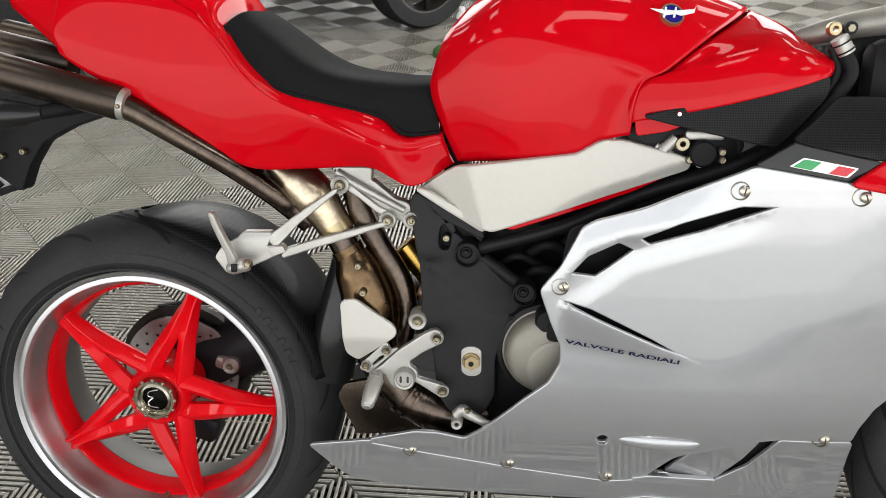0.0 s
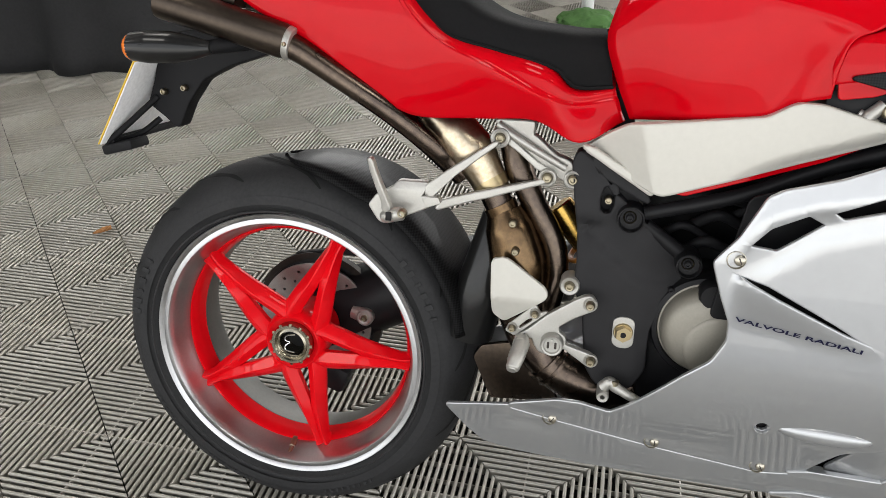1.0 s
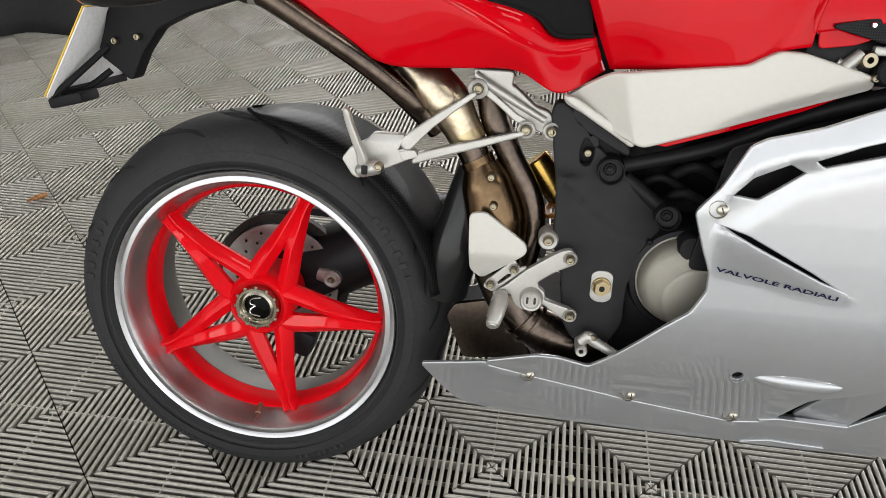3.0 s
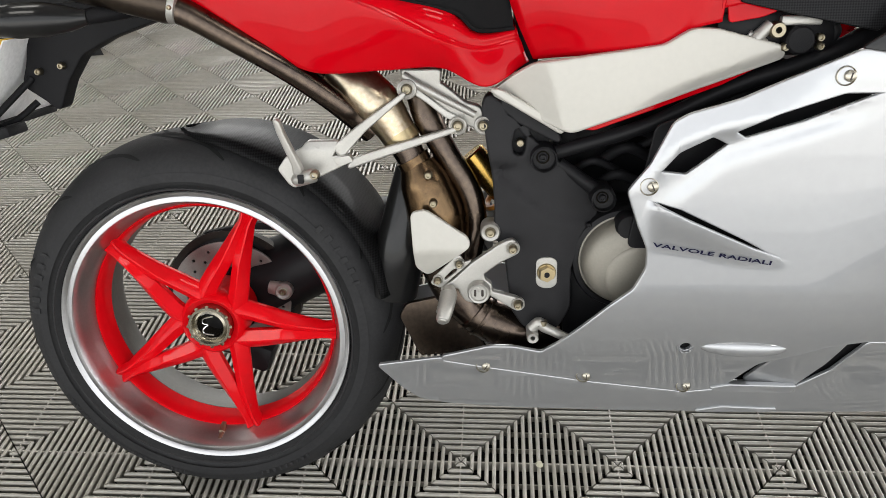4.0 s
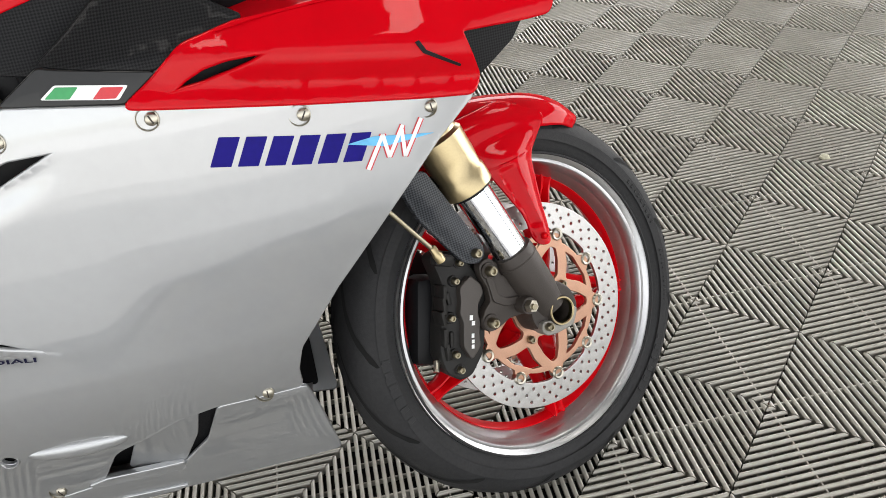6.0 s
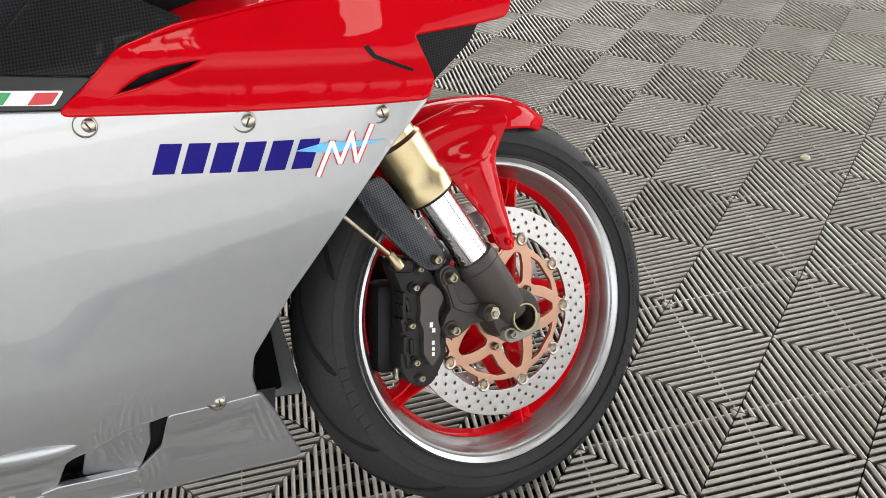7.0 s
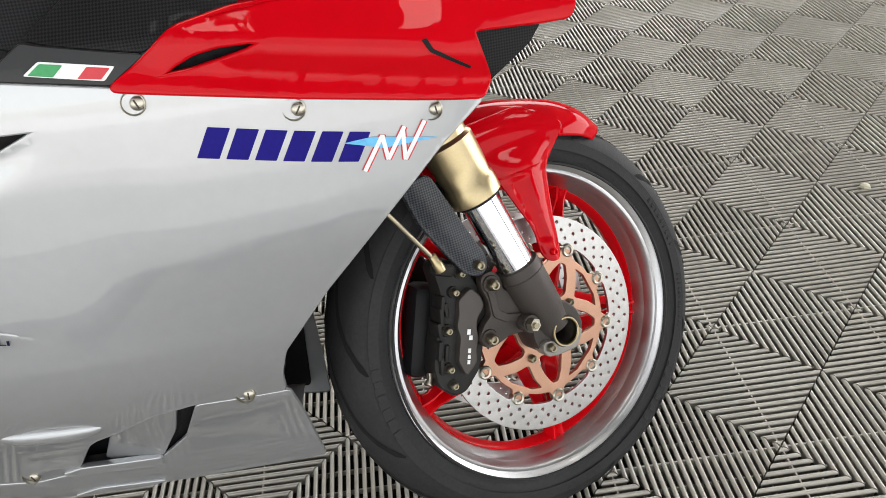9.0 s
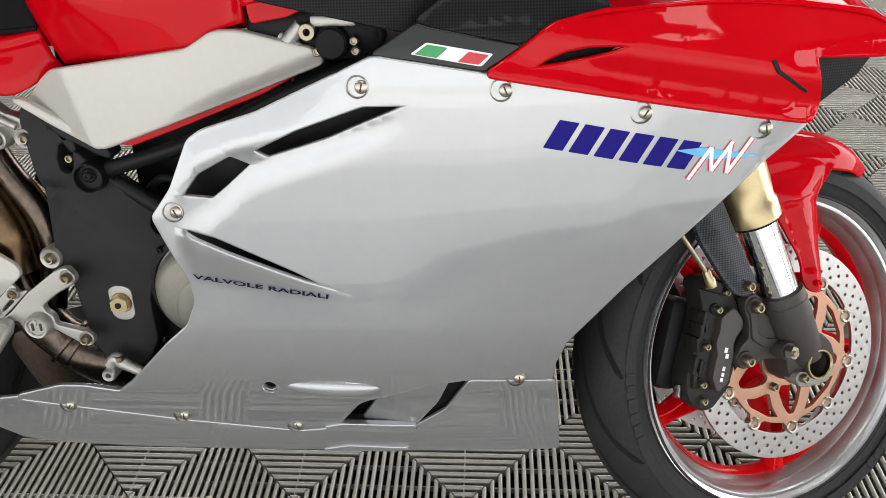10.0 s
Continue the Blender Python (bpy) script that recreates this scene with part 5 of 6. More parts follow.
part("dash_ring", lathe([(0.0045, -0.006), (0.010, -0.006), (0.011, -0.003), (0.011, 0.004), (0.0045, 0.004)], 24, closed=True, at=(1.062, -.150, .575)), CAST, yoke)
part("banjo", lathe([(0.004, -0.006), (0.0075, -0.006), (0.0088, -0.004), (0.0088, 0.004), (0.004, 0.006)], 24, closed=True, at=(.992, -.125, .603)), GOLD, yoke)
part("cable_ferrule", rod((1.000, -.125, .592), (1.012, -.125, .573), .011), CAST, yoke)
part("cable", tube([(1.008, -.122, .575), (1.022, -.122, .548), (1.004, -.122, .515), (.965, -.124, .470), (.918, -.124, .431)], .0095, 14), PLASTIC, yoke, "black cable loom")
part("cable", tube([(.996, -.118, .580), (1.006, -.118, .548), (.990, -.118, .512)], .006, 12), PLASTIC, yoke, "black cable loom")
part("steering_head", block((0.10, 0.14, 0.16), (1.08, 0, .53), 0.02), BLACK, bike)

# -- exhaust --
def tuck(pts, dx=-.004, dy=.035, dz=-.012):
    return [(x + dx, y + dy, z + dz) for x, y, z in pts]


exhaust = [(.560, -.09, .012), (.505, -.118, .022), (.465, -.120, .036), (.425, -.120, .062), (.395, -.122, .105), (.378, -.124, .165), (.376, -.124, .215), (.368, -.124, .255), (.348, -.122, .292), (.322, -.118, .340), (.285, -.112, .385), (.225, -.108, .425), (.140, -.105, .472), (.060, -.105, .512)]
rad = [.034, .036, .035, .030, .030, .032, .034, .031, .021, .024, .029, .019, .016, .016]
pipe = part("exhaust_pipe", tube(tuck(exhaust), rad, 28), TITAN, bike, "heat-tinted steel exhaust pipe")
part("flared_joint", tube(tuck([(.338, -.1205, .312), (.322, -.1185, .340), (.300, -.115, .370), (.272, -.111, .396), (.235, -.109, .420)]), [.0245, .0275, .0345, .0335, .0215], 28), BRUSHED, pipe, "bright brushed flare of the exhaust")
part("heat_shield", tube(tuck([(.354, -.120, .290), (.364, -.120, .262), (.378, -.120, .215), (.384, -.120, .165)]), [.026, .037, .043, .041], 28), TITAN_LIGHT, pipe, "bronze-tinted heat shield")
for x, z in ((.369, .269), (.375, .228)):
    bolt(pipe, x, -.129, z, .006)
part("joint_band", tube(tuck([(.353, -.122, .284), (.346, -.122, .297)]), .0245, 28, 0), TITAN_LIGHT, pipe)
part("joint_band", tube(tuck([(.336, -.120, .318), (.328, -.119, .331)]), .0268, 28, 0), GOLD, pipe)
for p, d in (((.448, -.12, .046), (-.012, 0, .009)), ((.436, -.12, .054), (-.01, 0, .009))):
    part("weld", tube(tuck([p, (p[0] + d[0] * .3, p[1], p[2] + d[2] * .3)]), .0365, 28, 0), TITAN, pipe)
part("exhaust_pipe", tube(tuck([(.352, -.105, .395), (.368, -.115, .345), (.394, -.120, .296), (.424, -.121, .244), (.434, -.122, .200), (.428, -.122, .150), (.412, -.112, .100)], -.002, .040, -.008), [.019, .0205, .018, .018, .018, .018, .017], 24), TITAN, bike, "heat-tinted steel exhaust pipe")
part("exhaust_pipe", tube([(.030, -.130, .500), (.062, -.129, .486), (.115, -.127, .455), (.185, -.120, .412), (.240, -.105, .368), (.285, -.08, .320)], [.019, .0178, .0168, .0165, .0165, .0165], 24), TITAN, bike, "heat-tinted steel exhaust pipe")
part("catch_plate", panel_bm(fillet([(.309, .010), (.321, .031), (.378, .044), (.402, .022), (.45, -.05), (.34, -.06)], 0.006), -.04, 0.01, [], 0, 0.001), TITAN, bike, "dull steel plate behind the exhaust")
for a, b, tag in (((.046, -.13, .497), (-.149, -.135, .548), 1), ((-.06, -.07, .548), (-.250, -.065, .589), 0), ((.046, .13, .497), (-.149, .135, .548), 1), ((-.06, .07, .548), (-.250, .065, .589), 0)):
    a, b = Vector(a), Vector(b)
    d = (b - a).normalized()
    L = (b - a).length
    si = part("silencer", tube([a, a + d * 0.012, a + d * (L - .004), b, b - d * .001, b - d * 0.05], [.019, .0245, .0255, .0248, .0225, .0215], 36, 0), SILENCER, bike, "dark brushed steel silencer")
    part("silencer_bore", tube([b - d * 0.048, b - d * 0.05], .0222, 24, 0), BLACK, si)
    if tag:
        part("silencer_clamp", tube([a - d * 0.002, a - d * 0.001, a + d * 0.007, a + d * 0.008], [.0190, .0225, .0236, .0228], 36, 0), CAST, si, "bright steel clamp band")
        bolt(si, a.x + d.x * .003, a.y - .0235 if a.y < 0 else a.y + .02, a.z + d.z * .003, .0032)

# -- hangers, pegs, guards --
def arm_depth(x, z):
    """The passenger hanger swings outward from the frame to its peg."""
    return float(np.interp(x, [0.25, 0.31, 0.38, 0.41], [-0.154, -0.130, -0.118, -0.113]))


bracket = panel("hanger_bracket", [(0.3331, 0.4066), (0.3851, 0.4073), (0.3850, 0.4032), (0.3832, 0.3892), (0.3896, 0.3862), (0.4192, 0.3613), (0.4379, 0.3560), (0.4475, 0.3427), (0.4543, 0.3325), (0.4500, 0.3230), (0.4425, 0.3215), (0.4352, 0.3289), (0.4130, 0.3388), (0.3991, 0.3522), (0.3523, 0.3875), (0.3403, 0.3972)], lambda x, z: -0.097 - 0.12 * max(0, z - 0.378 + 0.72 * (x - 0.35)), CAST, bike, "cast alloy subframe bracket", r=0.005, thick=0.018, edge=0.0030, grid=0.008)
panel("bracket_rail", [(0.3471, 0.3868), (0.3539, 0.3819), (0.3943, 0.3508), (0.4192, 0.3388), (0.4197, 0.3353), (0.4082, 0.3394), (0.3958, 0.3432), (0.3668, 0.3666), (0.3528, 0.3756)], -0.103, CAST, bracket, r=0.003, thick=0.012, edge=0.0022, grid=0)
part("bracket_rib", tube([(.336, -.101, .402), (.372, -.104, .380), (.434, -.102, .347)], [.0055, .0062, .0050], 12), CAST, bracket)
for x, z, r in ((.3410, .3837, .0140), (.4100, .3328, .0128), (.4455, .3330, .0132)):
    part("boss", lathe([(0.0078, -0.008), (r * .80, -0.0095), (r * .95, -0.0085), (r, -0.006), (r, 0.012), (0.0078, 0.012)], 32, closed=True, at=(x, -.102, z)), CAST, bracket)
    bolt(bracket, x, -.107, z, .0072)
hanger = panel("footrest_hanger", [(0.3373, 0.3794), (0.2778, 0.3394), (0.2434, 0.3131), (0.2542, 0.3020), (0.2848, 0.3343), (0.3394, 0.3782)], arm_depth, CAST, bike, "cast alloy passenger footrest hanger", r=0.003, thick=0.008, edge=0.0026, grid=0.010)
panel("hanger_strut", [(0.4048, 0.3291), (0.3278, 0.3097), (0.2670, 0.2944), (0.2617, 0.2849), (0.3325, 0.3037), (0.4061, 0.3270)], arm_depth, CAST, hanger, r=0.003, thick=0.009, edge=0.0030, grid=0.010)
panel("peg_mount", [(0.1693, 0.2859), (0.1793, 0.3000), (0.2023, 0.3125), (0.2091, 0.3206), (0.2501, 0.3203), (0.2395, 0.3008), (0.2630, 0.3016), (0.2663, 0.2961), (0.2385, 0.2828), (0.1886, 0.2618), (0.1821, 0.2657)], lambda x, z: -0.158 + 0.35 * max(0, z - 0.312) + 0.10 * (x - 0.22), CAST, hanger, r=0.003, thick=0.014, edge=0.0024, grid=0.008)
panel("mount_facet", [(0.2434, 0.2994), (0.2649, 0.3025), (0.2690, 0.2953), (0.2503, 0.2882)], lambda x, z: -0.1585 + 0.10 * (x - 0.22) - 0.12 * (x - 0.245), CAST, hanger, r=0.0015, thick=0.008, edge=0.0010, grid=0)
peg = panel("passenger_peg", [(0.2033, 0.2918), (0.1936, 0.3188), (0.1861, 0.3407), (0.1826, 0.3560), (0.1801, 0.3584), (0.1797, 0.3581), (0.1819, 0.3444), (0.1898, 0.3174), (0.1962, 0.2973), (0.1956, 0.2860), (0.2032, 0.2853)], lambda x, z: -0.186 - 0.20 * (z - 0.29), CAST, hanger, "folded alloy passenger footrest", r=0.004, thick=0.011, edge=0.0032, grid=0.010)
part("peg_pivot", tube([(.196, -.176, .275), (.198, -.178, .276), (.221, -.181, .283), (.223, -.181, .2835)], [.0085, .0098, .0098, .0085], 18, 0), CAST, hanger)
part("peg_slot", block((0.008, 0.004, 0.012), (.2050, -.1905, .2800), 0.001), BLACK, hanger)
bolt(hanger, .2235, -.1865, .2850, .0066)
heel = panel("heel_guard", [(0.3454, 0.2179), (0.3651, 0.2215), (0.4226, 0.1829), (0.4259, 0.1715), (0.3654, 0.1228), (0.3501, 0.1361), (0.3471, 0.1829)], lambda x, z: -.153 + 0.42 * max(0, 0.163 - z) + 0.10 * max(0, z - 0.163), PEARL, bike, "pale alloy heel guard", r=0.007, edge=0.0020, thick=0.006, grid=0.006)
rest = panel("footrest_plate", [(0.3841, 0.1044), (0.4039, 0.1185), (0.4299, 0.1443), (0.4678, 0.1721), (0.4799, 0.1785), (0.4874, 0.1793), (0.4945, 0.1689), (0.4916, 0.1612), (0.4844, 0.1575), (0.4653, 0.1470), (0.4441, 0.1306), (0.4452, 0.1209), (0.4560, 0.1129), (0.4549, 0.1018), (0.4937, 0.0911), (0.5011, 0.0823), (0.4988, 0.0755), (0.4923, 0.0747), (0.4525, 0.1005), (0.4470, 0.0892), (0.4340, 0.0863), (0.4209, 0.0890), (0.4137, 0.1005), (0.4109, 0.1095), (0.3986, 0.1089)], -.152, CAST, bike, "cast alloy rider footrest plate", r=0.005, edge=0.0024, thick=0.010, grid=0)
panel("guard_tab", [(0.4107, 0.1572), (0.4180, 0.1454), (0.4287, 0.1491), (0.3838, 0.1076), (0.3707, 0.1140), (0.3758, 0.1225)], -.149, CAST, rest, r=0.003, edge=0.0012, thick=0.005, grid=0, holes=([(0.3877, 0.1220), (0.3908, 0.1173), (0.4094, 0.1327), (0.4083, 0.1381), (0.4018, 0.1365)],))
for x, z, r in ((.4867, .1688, .0066), (.4947, .0838, .0066), (.4113, .1455, .0050), (.3803, .1201, .0050)):
    part("bolt_seat", lathe([(r * 1.15, -0.1535), (r * 1.35, -0.1540), (r * 1.5, -0.1530), (r * 1.5, -0.148), (r * 1.15, -0.148)], 28, closed=True, at=(x, 0, z)), CAST, rest)
    bolt(rest, x, -.1545, z, r)
part("pivot_cap", lathe([(0, -0.1625), (0.0105, -0.1625), (0.0118, -0.1650), (0.0142, -0.1655), (0.0158, -0.1635), (0.0165, -0.152), (0, -0.152)], 40, at=(.4390, 0, .1050)), CAST, rest)
for dx in (-0.0052, 0.0052):
    part("cap_slot", block((0.0034, 0.002, 0.0105), (.4390 + dx, -.1625, .1050), 0.0014), BROWN_CAST, rest)
part("cap_lug", block((0.003, 0.003, 0.0080), (.4390, -.1632, .1110), 0.001), CAST, rest)
foot = part("rider_peg", tube([(.396, -.154, .107), (.3965, -.166, .102), (.3930, -.186, .090), (.3895, -.196, .0790), (.3890, -.199, .0765)], [.0095, .0118, .0112, .0096, .0060], 20), CAST, rest, "ribbed alloy rider footrest")
for k in range(6):
    f = k / 5
    part("peg_rib", tube([(.3965 - .0055 * f, -.163 - .024 * f, .1035 - .0165 * f), (.3963 - .0055 * f, -.1645 - .024 * f, .1027 - .0165 * f)], .0124 - .0014 * f, 20, 0), CAST, foot)
part("link_eye", lathe([(0.0078, -0.128), (0.0125, -0.1295), (0.0145, -0.1265), (0.0145, -0.10), (0.0078, -0.10)], 32, closed=True, at=(.4551, 0, .1840)), CAST, bike, "alloy linkage eye")
bolt(bike, .4551, -.126, .1840, .0075)
part("brake_link", block((0.018, 0.01, 0.019), (.470, -.118, .1860), 0.002), CAST, bike)
lever = part("gear_pinch", lathe([(0.0035, -0.160), (0.0075, -0.1605), (0.0088, -0.158), (0.0088, -0.12), (0.0035, -0.12)], 24, closed=True, at=(.5166, 0, .0330)), CAST, bike, "alloy lever clamp")
part("lever_arm", tube([(.5150, -.146, .042), (.5250, -.147, .052), (.5330, -.148, .046), (.5450, -.149, .040), (.5700, -.150, .028)], [.0085, .0085, .0080, .0070, .0065], 14), CAST, lever)
part("lever_bolt", rod((.5310, -.150, .050), (.5318, -.150, .0570), .0060), STEEL, lever)

# -- shock absorber --
SHOCK_GOLD = mat("gold_shock_body", (0.42, 0.27, 0.07), 0.25, 1.0, 0, 0.1, 30)
shock = part("shock_absorber", tube([(.4250, -.045, .2800), (.4265, -.045, .2782), (.4700, -.045, .2270), (.4760, -.045, .2200)], [.0190, .0215, .0215, .0200], 32, 0), SHOCK_GOLD, bike, "gold anodised rear shock absorber")
for k in range(5):
    part("shock_groove", tube([(.438 + .0055 * k, -.045, .2646 - .0065 * k), (.4392 + .0055 * k, -.045, .2632 - .0065 * k)], .0222, 32, 0), SHOCK_GOLD, shock)
coil = []
for k in range(70):
    a = k * 0.45
    c = Vector((.462, -.045, .225)).lerp(Vector((.54, -.045, .133)), k / 69)
    u, w = Vector((.76, 0, .65)), Vector((0, 1, 0))
    coil.append(c + (u * math.cos(a) + w * math.sin(a)) * .027)
part("spring", tube(coil, .0045, 8, 2), mat("orange_spring_paint", (0.45, 0.17, 0.02), 0.4), shock, "orange coil spring")

# -- hugger, swingarm, rear brake and chain --
net = []
for o, r0 in ((-0.100, 0.308), (-0.098, 0.316), (-0.084, 0.325), (-0.045, 0.331), (0, 0.332), (0.045, 0.331), (0.084, 0.325), (0.098, 0.316), (0.100, 0.308)):
    row = []
    for a, nar, dr, lift in ((94, .10, -.022, .022), (89, .45, -.015, .012), (80, .80, -.008, .006), (68, 1, -.003, 0), (54, 1, -.001, 0), (38, 1, -.004, 0), (24, 1, -.008, 0), (13, 1, -.012, 0)):
        r = r0 + dr + (lift if abs(o) > 0.09 else lift * 0.4 if abs(o) > 0.07 else 0)
        row.append((r * math.cos(radians(a)), o * nar, r * math.sin(radians(a))))
    net.append(row)
hug = part("hugger", loft(net, 6, 6), CARBON_GLOSS, bike, "carbon fibre rear hugger")
sol = hug.modifiers.new("shell", "SOLIDIFY")
sol.thickness, sol.offset = 0.003, -1
swing = part("swingarm", tube([(-.01, .095, 0), (.06, .10, .02), (.16, .10, .065), (.28, .09, .115), (.45, .06, .14)], [.060, .068, .062, .058, .05], 24), BLACK, bike, "black single-sided swingarm")
part("swingarm_link", tube([(.30, -.05, .06), (.315, -.055, .13), (.33, -.05, .20), (.345, -.04, .28)], [.040, .040, .034, .026], 20), GLOSS_BLACK, swing)
part("guard_bracket", block((0.05, 0.02, 0.03), (.278, -.03, .352), 0.004), PLASTIC, hug)
rdisc = part("rear_disc", panel_bm([(0.105 * math.cos(2 * math.pi * k / 72), 0.105 * math.sin(2 * math.pi * k / 72)) for k in range(72)], 0.048, 0.005,
             [[(0.06 * math.cos(2 * math.pi * k / 32), 0.06 * math.sin(2 * math.pi * k / 32)) for k in range(32)]] +
             [[((.078 + .014 * (q % 2)) * math.cos(q * math.pi / 18) + .003 * math.cos(k * math.pi / 4), (.078 + .014 * (q % 2)) * math.sin(q * math.pi / 18) + .003 * math.sin(k * math.pi / 4)) for k in range(8)] for q in range(36)], 0, 0.0004), mat("dull_disc_steel", (0.22, 0.21, 0.20), 0.4, 1.0, 0, 0.15, 40), rear, "drilled rear brake disc")
part("sprocket", lathe([(0.05, 0.070), (0.112, 0.070), (0.118, 0.074), (0.112, 0.078), (0.05, 0.078)], 64, closed=True), BLACK, rear)
part("chain", lathe([(0.108, 0.066), (0.120, 0.066), (0.120, 0.082), (0.108, 0.082)], 64, closed=True), CHAIN_STEEL, rear)
part("rear_caliper", block((0.06, 0.05, 0.05), (.035, .050, -.105), 0.010, Euler((0, radians(20), 0)).to_matrix()), BLACK, rear)
part("caliper_bolt_boss", lathe([(0.005, .024), (0.012, .022), (0.0155, .026), (0.0155, .06), (0.005, .06)], 28, closed=True, at=(.100, 0, .0235)), CAST, swing, "bright alloy boss with a bolt")
bolt(swing, .100, .026, .0235, .0065)
part("chain_guard", panel_bm(fillet([(-.046, .1135), (.040, .1215), (.120, .120), (.120, .134), (.040, .131)], 0.002), 0.070, 0.012, [], 0, 0.001), PLASTIC, swing)
part("boss_arm", tube([(.100, .036, .0235), (.075, .040, .0275)], [.0150, .0130], 16), CAST, swing)
part("side_stand", tube([(.50, .10, .03), (.52, .17, -.10), (.54, .262, -.262)], [.012, .010, .010], 14), BLACK, bike, "black side stand, folded down")
part("stand_foot", block((0.05, 0.05, 0.008), (.54, .262, -.262), 0.003, Euler((radians(14), 0, 0)).to_matrix()), BLACK, bike)

# -- number plate, its bracket and the indicators --
pb = part("plate_bracket", panel_bm(fillet([(-.214, .455), (-.224, .418), (-.236, .388), (-.206, .367), (-.190, .352), (-.171, .393), (-.142, .432), (-.095, .456), (-.015, .482), (-.03, .50), (-.16, .50), (-.205, .49)], 0.008), -.05, 0.03, [], 0, 0.004), PLASTIC, bike, "black plastic number plate bracket")
for s in (-1, 1):
    part("bracket_arm", tube([(-.222, s * .05, .398), (-.262, s * .085, .352), (-.292, s * .095, .325)], .005, 10), PLASTIC, pb)
part("bracket_arm", tube([(-.292, -.095, .325), (-.262, -.05, .335), (-.232, -.03, .360)], .005, 10), PLASTIC, pb)
part("bracket_brace", block((0.012, 0.19, 0.012), (-.283, 0, .330), 0.003), PLASTIC, pb)
for x, z in ((-.207, .4075), (-.171, .4155)):
    bolt(pb, x, -.054, z, .0055)
np_rot = Euler((0, math.atan2(.073, .127), 0)).to_matrix()
plate = part("number_plate", block((0.0022, 0.225, 0.150), (-.252, 0, .392), 0.0008, np_rot), WHITE, bike, "white number plate with a yellow outer face")
part("plate_face", block((0.0012, 0.229, 0.152), (-.2541, 0, .3932), 0.0004, np_rot), mat("yellow_plate_film", (0.75, 0.50, 0.04), 0.4), plate, "yellow reflective outer face")
part("plate_light", block((0.055, 0.05, 0.016), (-.268, -.078, .322), 0.004, Euler((0, radians(-15), 0)).to_matrix()), PLASTIC, pb)
for s in (-1, 1):
    ind = part("indicator", tube([(-.062, s * .162, .488), (-.085, s * .166, .487), (-.115, s * .170, .487), (-.150, s * .172, .486), (-.176, s * .172, .485)], [.009, .016, .0215, .0225, .0195], 28), GLOSS_BLACK, bike, "black turn indicator with an amber lens")
    part("indicator_lens", lathe([(0, -0.012), (0.009, -0.010), (0.0165, -0.004), (0.0195, 0.002), (0.0195, 0.006), (0, 0.006)], 28, axis="x", at=(-.178, s * .172, .485)), AMBER, ind, "amber lens")
    part("indicator_vent", lathe([(0, 0.0), (0.004, 0.0), (0.004, 0.003), (0, 0.003)], 14, at=(-.150, s * .194, .488)), BLACK, ind)
    part("indicator_stalk", tube([(-.07, s * .16, .488), (-.03, s * .11, .495), (.0, s * .06, .505)], [.010, .012, .014], 14), PLASTIC, ind)

# ---- other things in the garage ----
def car(name, m, paint, label):
    """A parked saloon, built for its lower half: body, sills, bumpers, glass and wheels. x is its length."""
    c = thing(name, label, "car", m)
    net = []
    for x, zb, zt, w in ((-2.05, .42, .62, .62), (-1.95, .24, .78, .80), (-1.3, .20, .92, .88), (-.3, .20, .96, .90), (.9, .20, .96, .90), (1.7, .22, .90, .86), (2.15, .28, .72, .74), (2.22, .42, .6, .6)):
        net.append([(x, -w * .8, zb), (x, -w, zb + .10), (x, -w * 1.0, (zb + zt) / 2), (x, -w * .93, zt - .06), (x, -w * .75, zt), (x, 0, zt + .02), (x, w * .75, zt), (x, w * .93, zt - .06), (x, w, (zb + zt) / 2), (x, w, zb + .10), (x, w * .8, zb)])
    part("body", loft(net, 4, 4, True, True), paint, c)
    cab = [[(x, -w, .90), (x, -w * .85, z), (x, 0, z + .04), (x, w * .85, z), (x, w, .90)] for x, z, w in ((-1.0, .96, .72), (-.35, 1.36, .66), (.6, 1.42, .66), (1.6, 1.0, .70))]
    part("cabin", loft(cab, 4, 4), GLOSS_BLACK, c)
    for x in (-1.32, 1.32):
        for s in (-1, 1):
            w = part("wheel", lathe([(.215, -.10), (.30, -.11), (.318, -.08), (.318, .08), (.30, .11), (.215, .10)], 48, closed=True), RUBBER, c)
            w.location = (x, s * .80, .318)
            part("rim", lathe([(.225, -.103), (.215, -.100), (.205, -.07), (.200, .05), (.215, .06)], 48, closed=True), BROWN_CAST, w)
            for k in range(5):
                sp = part("spoke", block((.19, .03, .036), (.115, s * .085, 0), .006), BLACK, w)
                sp.matrix_basis = pose(0, 0, 0, 0, 72 * k + 18, 0)
            part("hub", lathe([(0, -.1), (.05, -.1), (.055, -.08), (.055, .08), (.05, .1), (0, .1)], 24), BLACK, w)
    return c


BLACK_PAINT = mat("black_car_paint", (0.008, 0.008, 0.009), 0.25, 0, 1.0)
DARK_RED = mat("dark_red_car_paint", (0.22, 0.006, 0.012), 0.25, 0, 1.0)
yaw = 38
ca, sa = math.cos(radians(yaw)), math.sin(radians(yaw))
car("parked_car", pose(-0.40 + 1.32 * ca - 0.80 * sa, 3.72 + 1.32 * sa + 0.80 * ca, 0, 0, 0, yaw), BLACK_PAINT, "parked glossy black car with dark alloy wheels")
car("parked_car", pose(4.3, 5.35, 0, 0, 0, 8), DARK_RED, "parked dark red car")

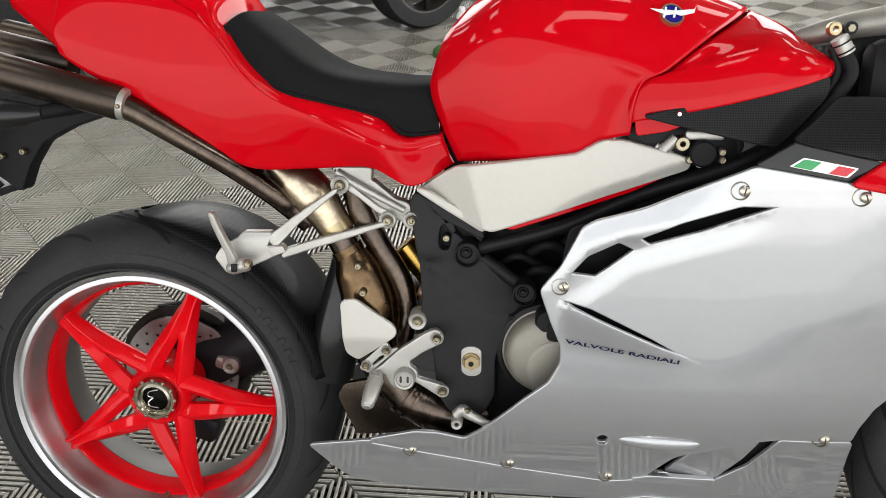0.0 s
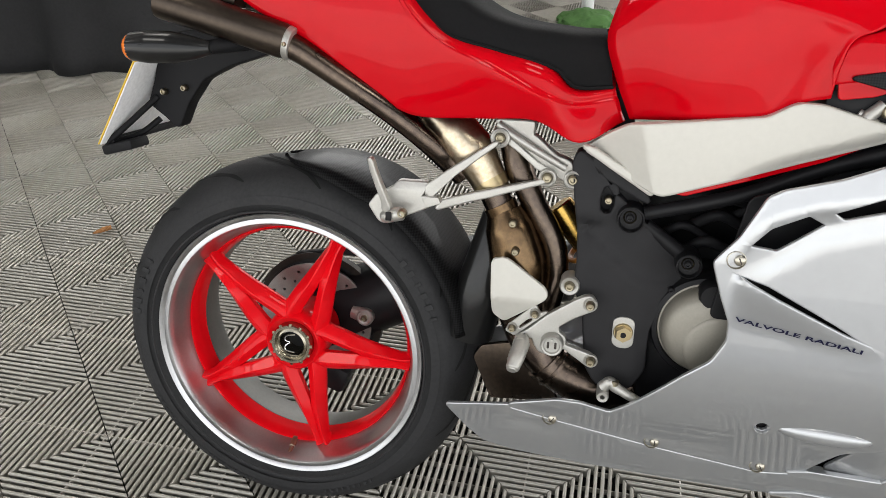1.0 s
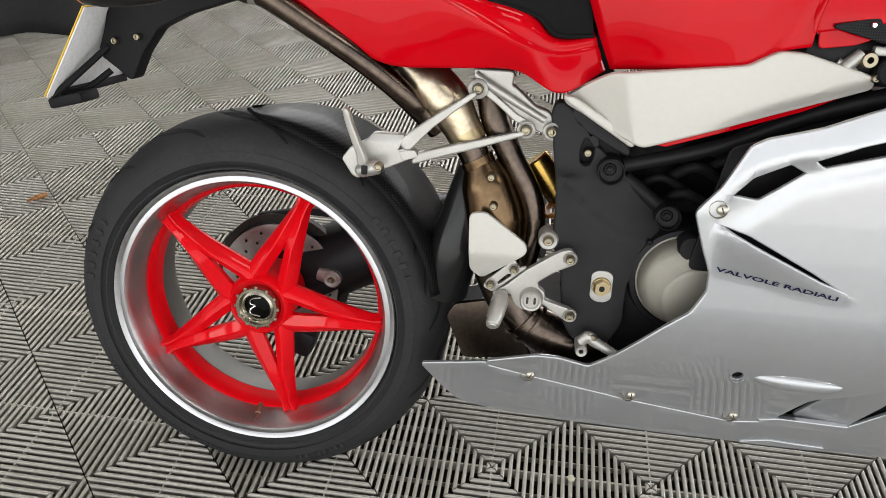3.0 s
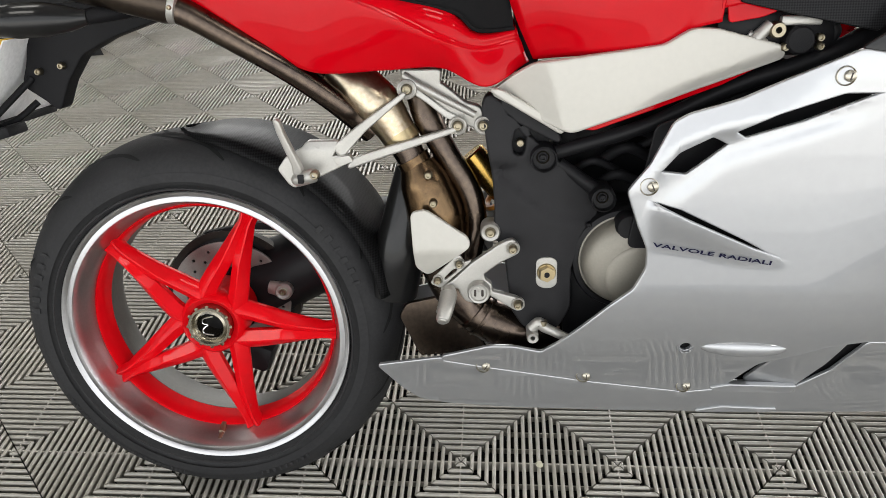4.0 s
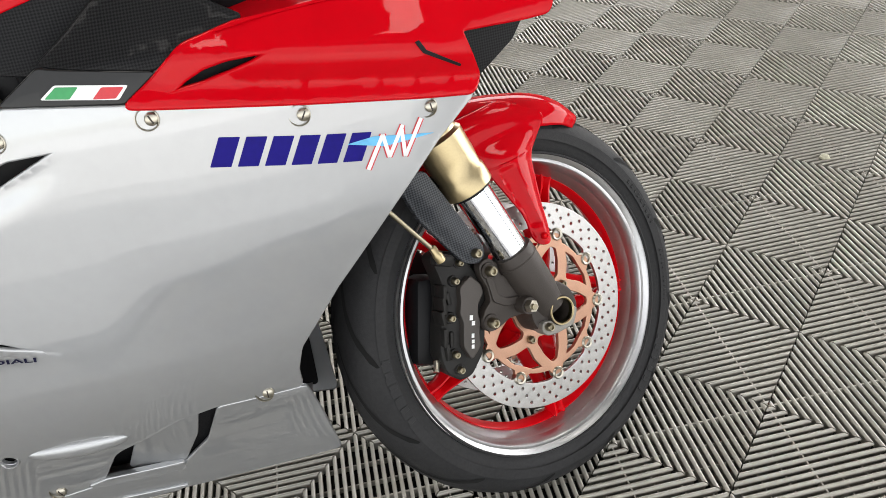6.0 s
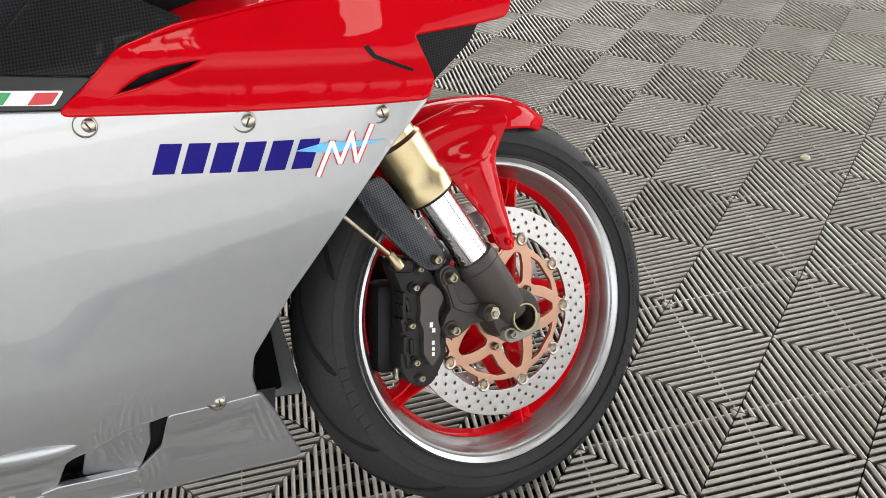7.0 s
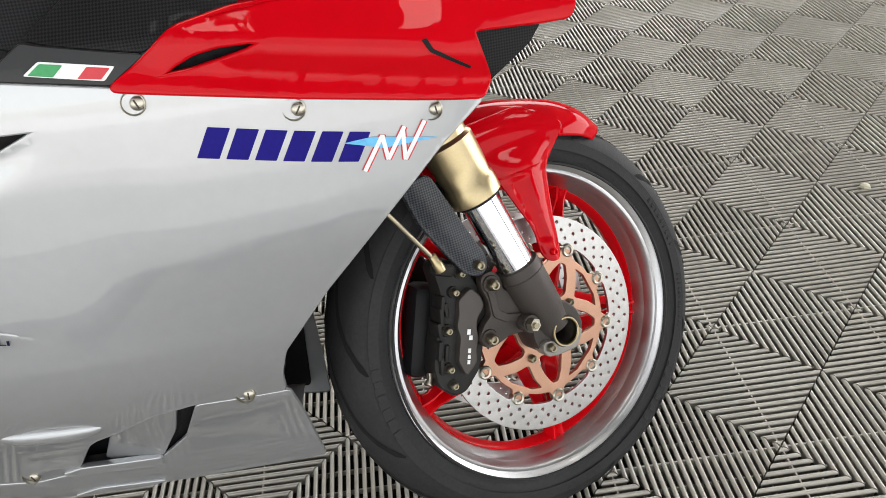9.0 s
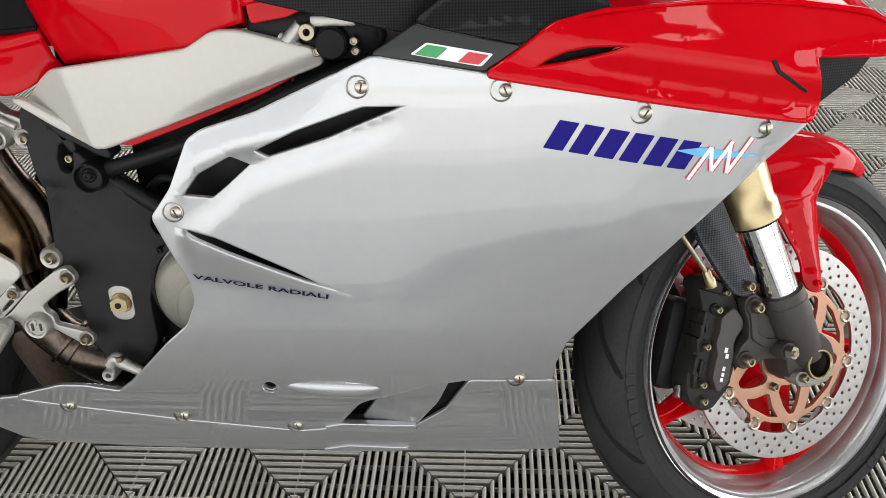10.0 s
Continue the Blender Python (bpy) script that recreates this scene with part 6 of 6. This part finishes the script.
# a vehicle under a black cover
net = []
for k in range(29):
    f = k / 28
    row = []
    x = -4.9 + 3.25 * f
    for j, (y, z) in enumerate(((1.75, .012), (1.79, .3), (1.84, .7), (1.91, 1.02), (2.3, 1.16), (3.0, 1.28), (3.8, 1.15), (4.1, .6), (4.15, .012))):
        fold = 0.035 * math.sin(k * 1.9 + j * 0.5) * (1.0 if j < 4 else 0.3) + 0.02 * math.sin(k * 4.3 + j)
        end = max(0, (k - 24) / 4)
        row.append((x + 0.05 * math.sin(k * 0.7) - 0.25 * end * z, y + fold + 0.35 * end * (1 if j < 4 else -1) * 0.5 + 0.18 * f, z * (1 - 0.25 * end)))
    net.append(row)
cv = part("covered_vehicle", loft(net, 3, 4), CLOTH_BLACK, None)
tagged(cv, "parked vehicle under a black cloth cover", "covered vehicle")
sol = cv.modifiers.new("cloth", "SOLIDIFY")
sol.thickness = 0.006

# spray can on the floor, beside a green cleaning mitt
can = thing("spray_can", "white aerosol spray can with a purple band, on the floor", "spray can", pose(-0.112, 3.245, 0))
part("body", lathe([(0, 0), (.031, 0), (.033, .004), (.033, .165), (.031, .178), (.022, .190), (0, .192)], 32, "z"), WHITE, can)
part("band", lathe([(.0332, .142), (.0336, .143), (.0336, .160), (.0332, .161)], 32, "z", closed=True), mat("purple_print", (0.16, 0.08, 0.35), 0.4), can)
part("cap", lathe([(0, .190), (.018, .190), (.018, .212), (.014, .220), (0, .221)], 24, "z"), WHITE, can)
random.seed(7)
bm = bmesh.new()
bmesh.ops.create_uvsphere(bm, u_segments=48, v_segments=24, radius=1.0)
for v in bm.verts:
    p = v.co.copy()
    n = 1 + 0.18 * noise.noise(p * 2.3) + 0.10 * noise.noise(p * 9)
    v.co = Vector((p.x * .155 * n, p.y * .11 * n, max(-0.0, p.z) * .07 * n))
mitt = part("cleaning_mitt", bm, mat("green_microfibre", (0.07, 0.16, 0.045), 0.95, 0, 0, 0.45, 20, 1.0, 160), None)
mitt.location = (-0.10, 3.10, 0.0)
tagged(mitt, "crumpled green microfibre cleaning mitt on the floor", "cleaning mitt")

# a dry leaf and crumbs on the tiles
LEAF = mat("dry_leaf", (0.33, 0.15, 0.05), 0.8, 0, 0, 0.3, 40)


def leaf(x, y, turn, size, label):
    bm = bmesh.new()
    rows = []
    for k in range(9):
        f = k / 8
        w = size * 0.28 * math.sin(math.pi * min(1, f * 1.05)) ** 0.8 * (1 - 0.25 * (k % 2)) + 0.0006
        rows.append([(size * (f - .5), s * w, 0.004 + size * 0.16 * abs(s) * (0.5 + f) + 0.010 * f * f) for s in (-1, -.5, 0, .5, 1)])
    skin(bm, rows, False, False)
    lf = part("dry_leaf", bm, LEAF, None)
    lf.matrix_world = pose(x, y, 0.0, 0, 0, turn)
    s = lf.modifiers.new("body", "SOLIDIFY")
    s.thickness = 0.0006
    tagged(lf, label, "leaf")


leaf(-1.33, 0.706, 25, 0.055, "curled brown dry leaf lying on the tiles")
CRUMB = mat("pale_crumb", (0.5, 0.48, 0.36), 0.8)
for x, y, s in ((0.142, -0.006, .007), (1.93, 0.66, .012), (1.30, 1.02, .010), (-0.2, -0.12, .004), (1.2, 0.9, .006)):
    bm = bmesh.new()
    bmesh.ops.create_icosphere(bm, subdivisions=2, radius=s)
    for v in bm.verts:
        v.co *= 1 + 0.35 * noise.noise(v.co * 160)
        v.co.z *= 0.45
    cb = part("crumb", bm, CRUMB, None)
    cb.location = (x, y, s * 0.3)
    tagged(cb, "small pale crumb of dirt on the tiles", "crumb", group="crumbs on the floor")
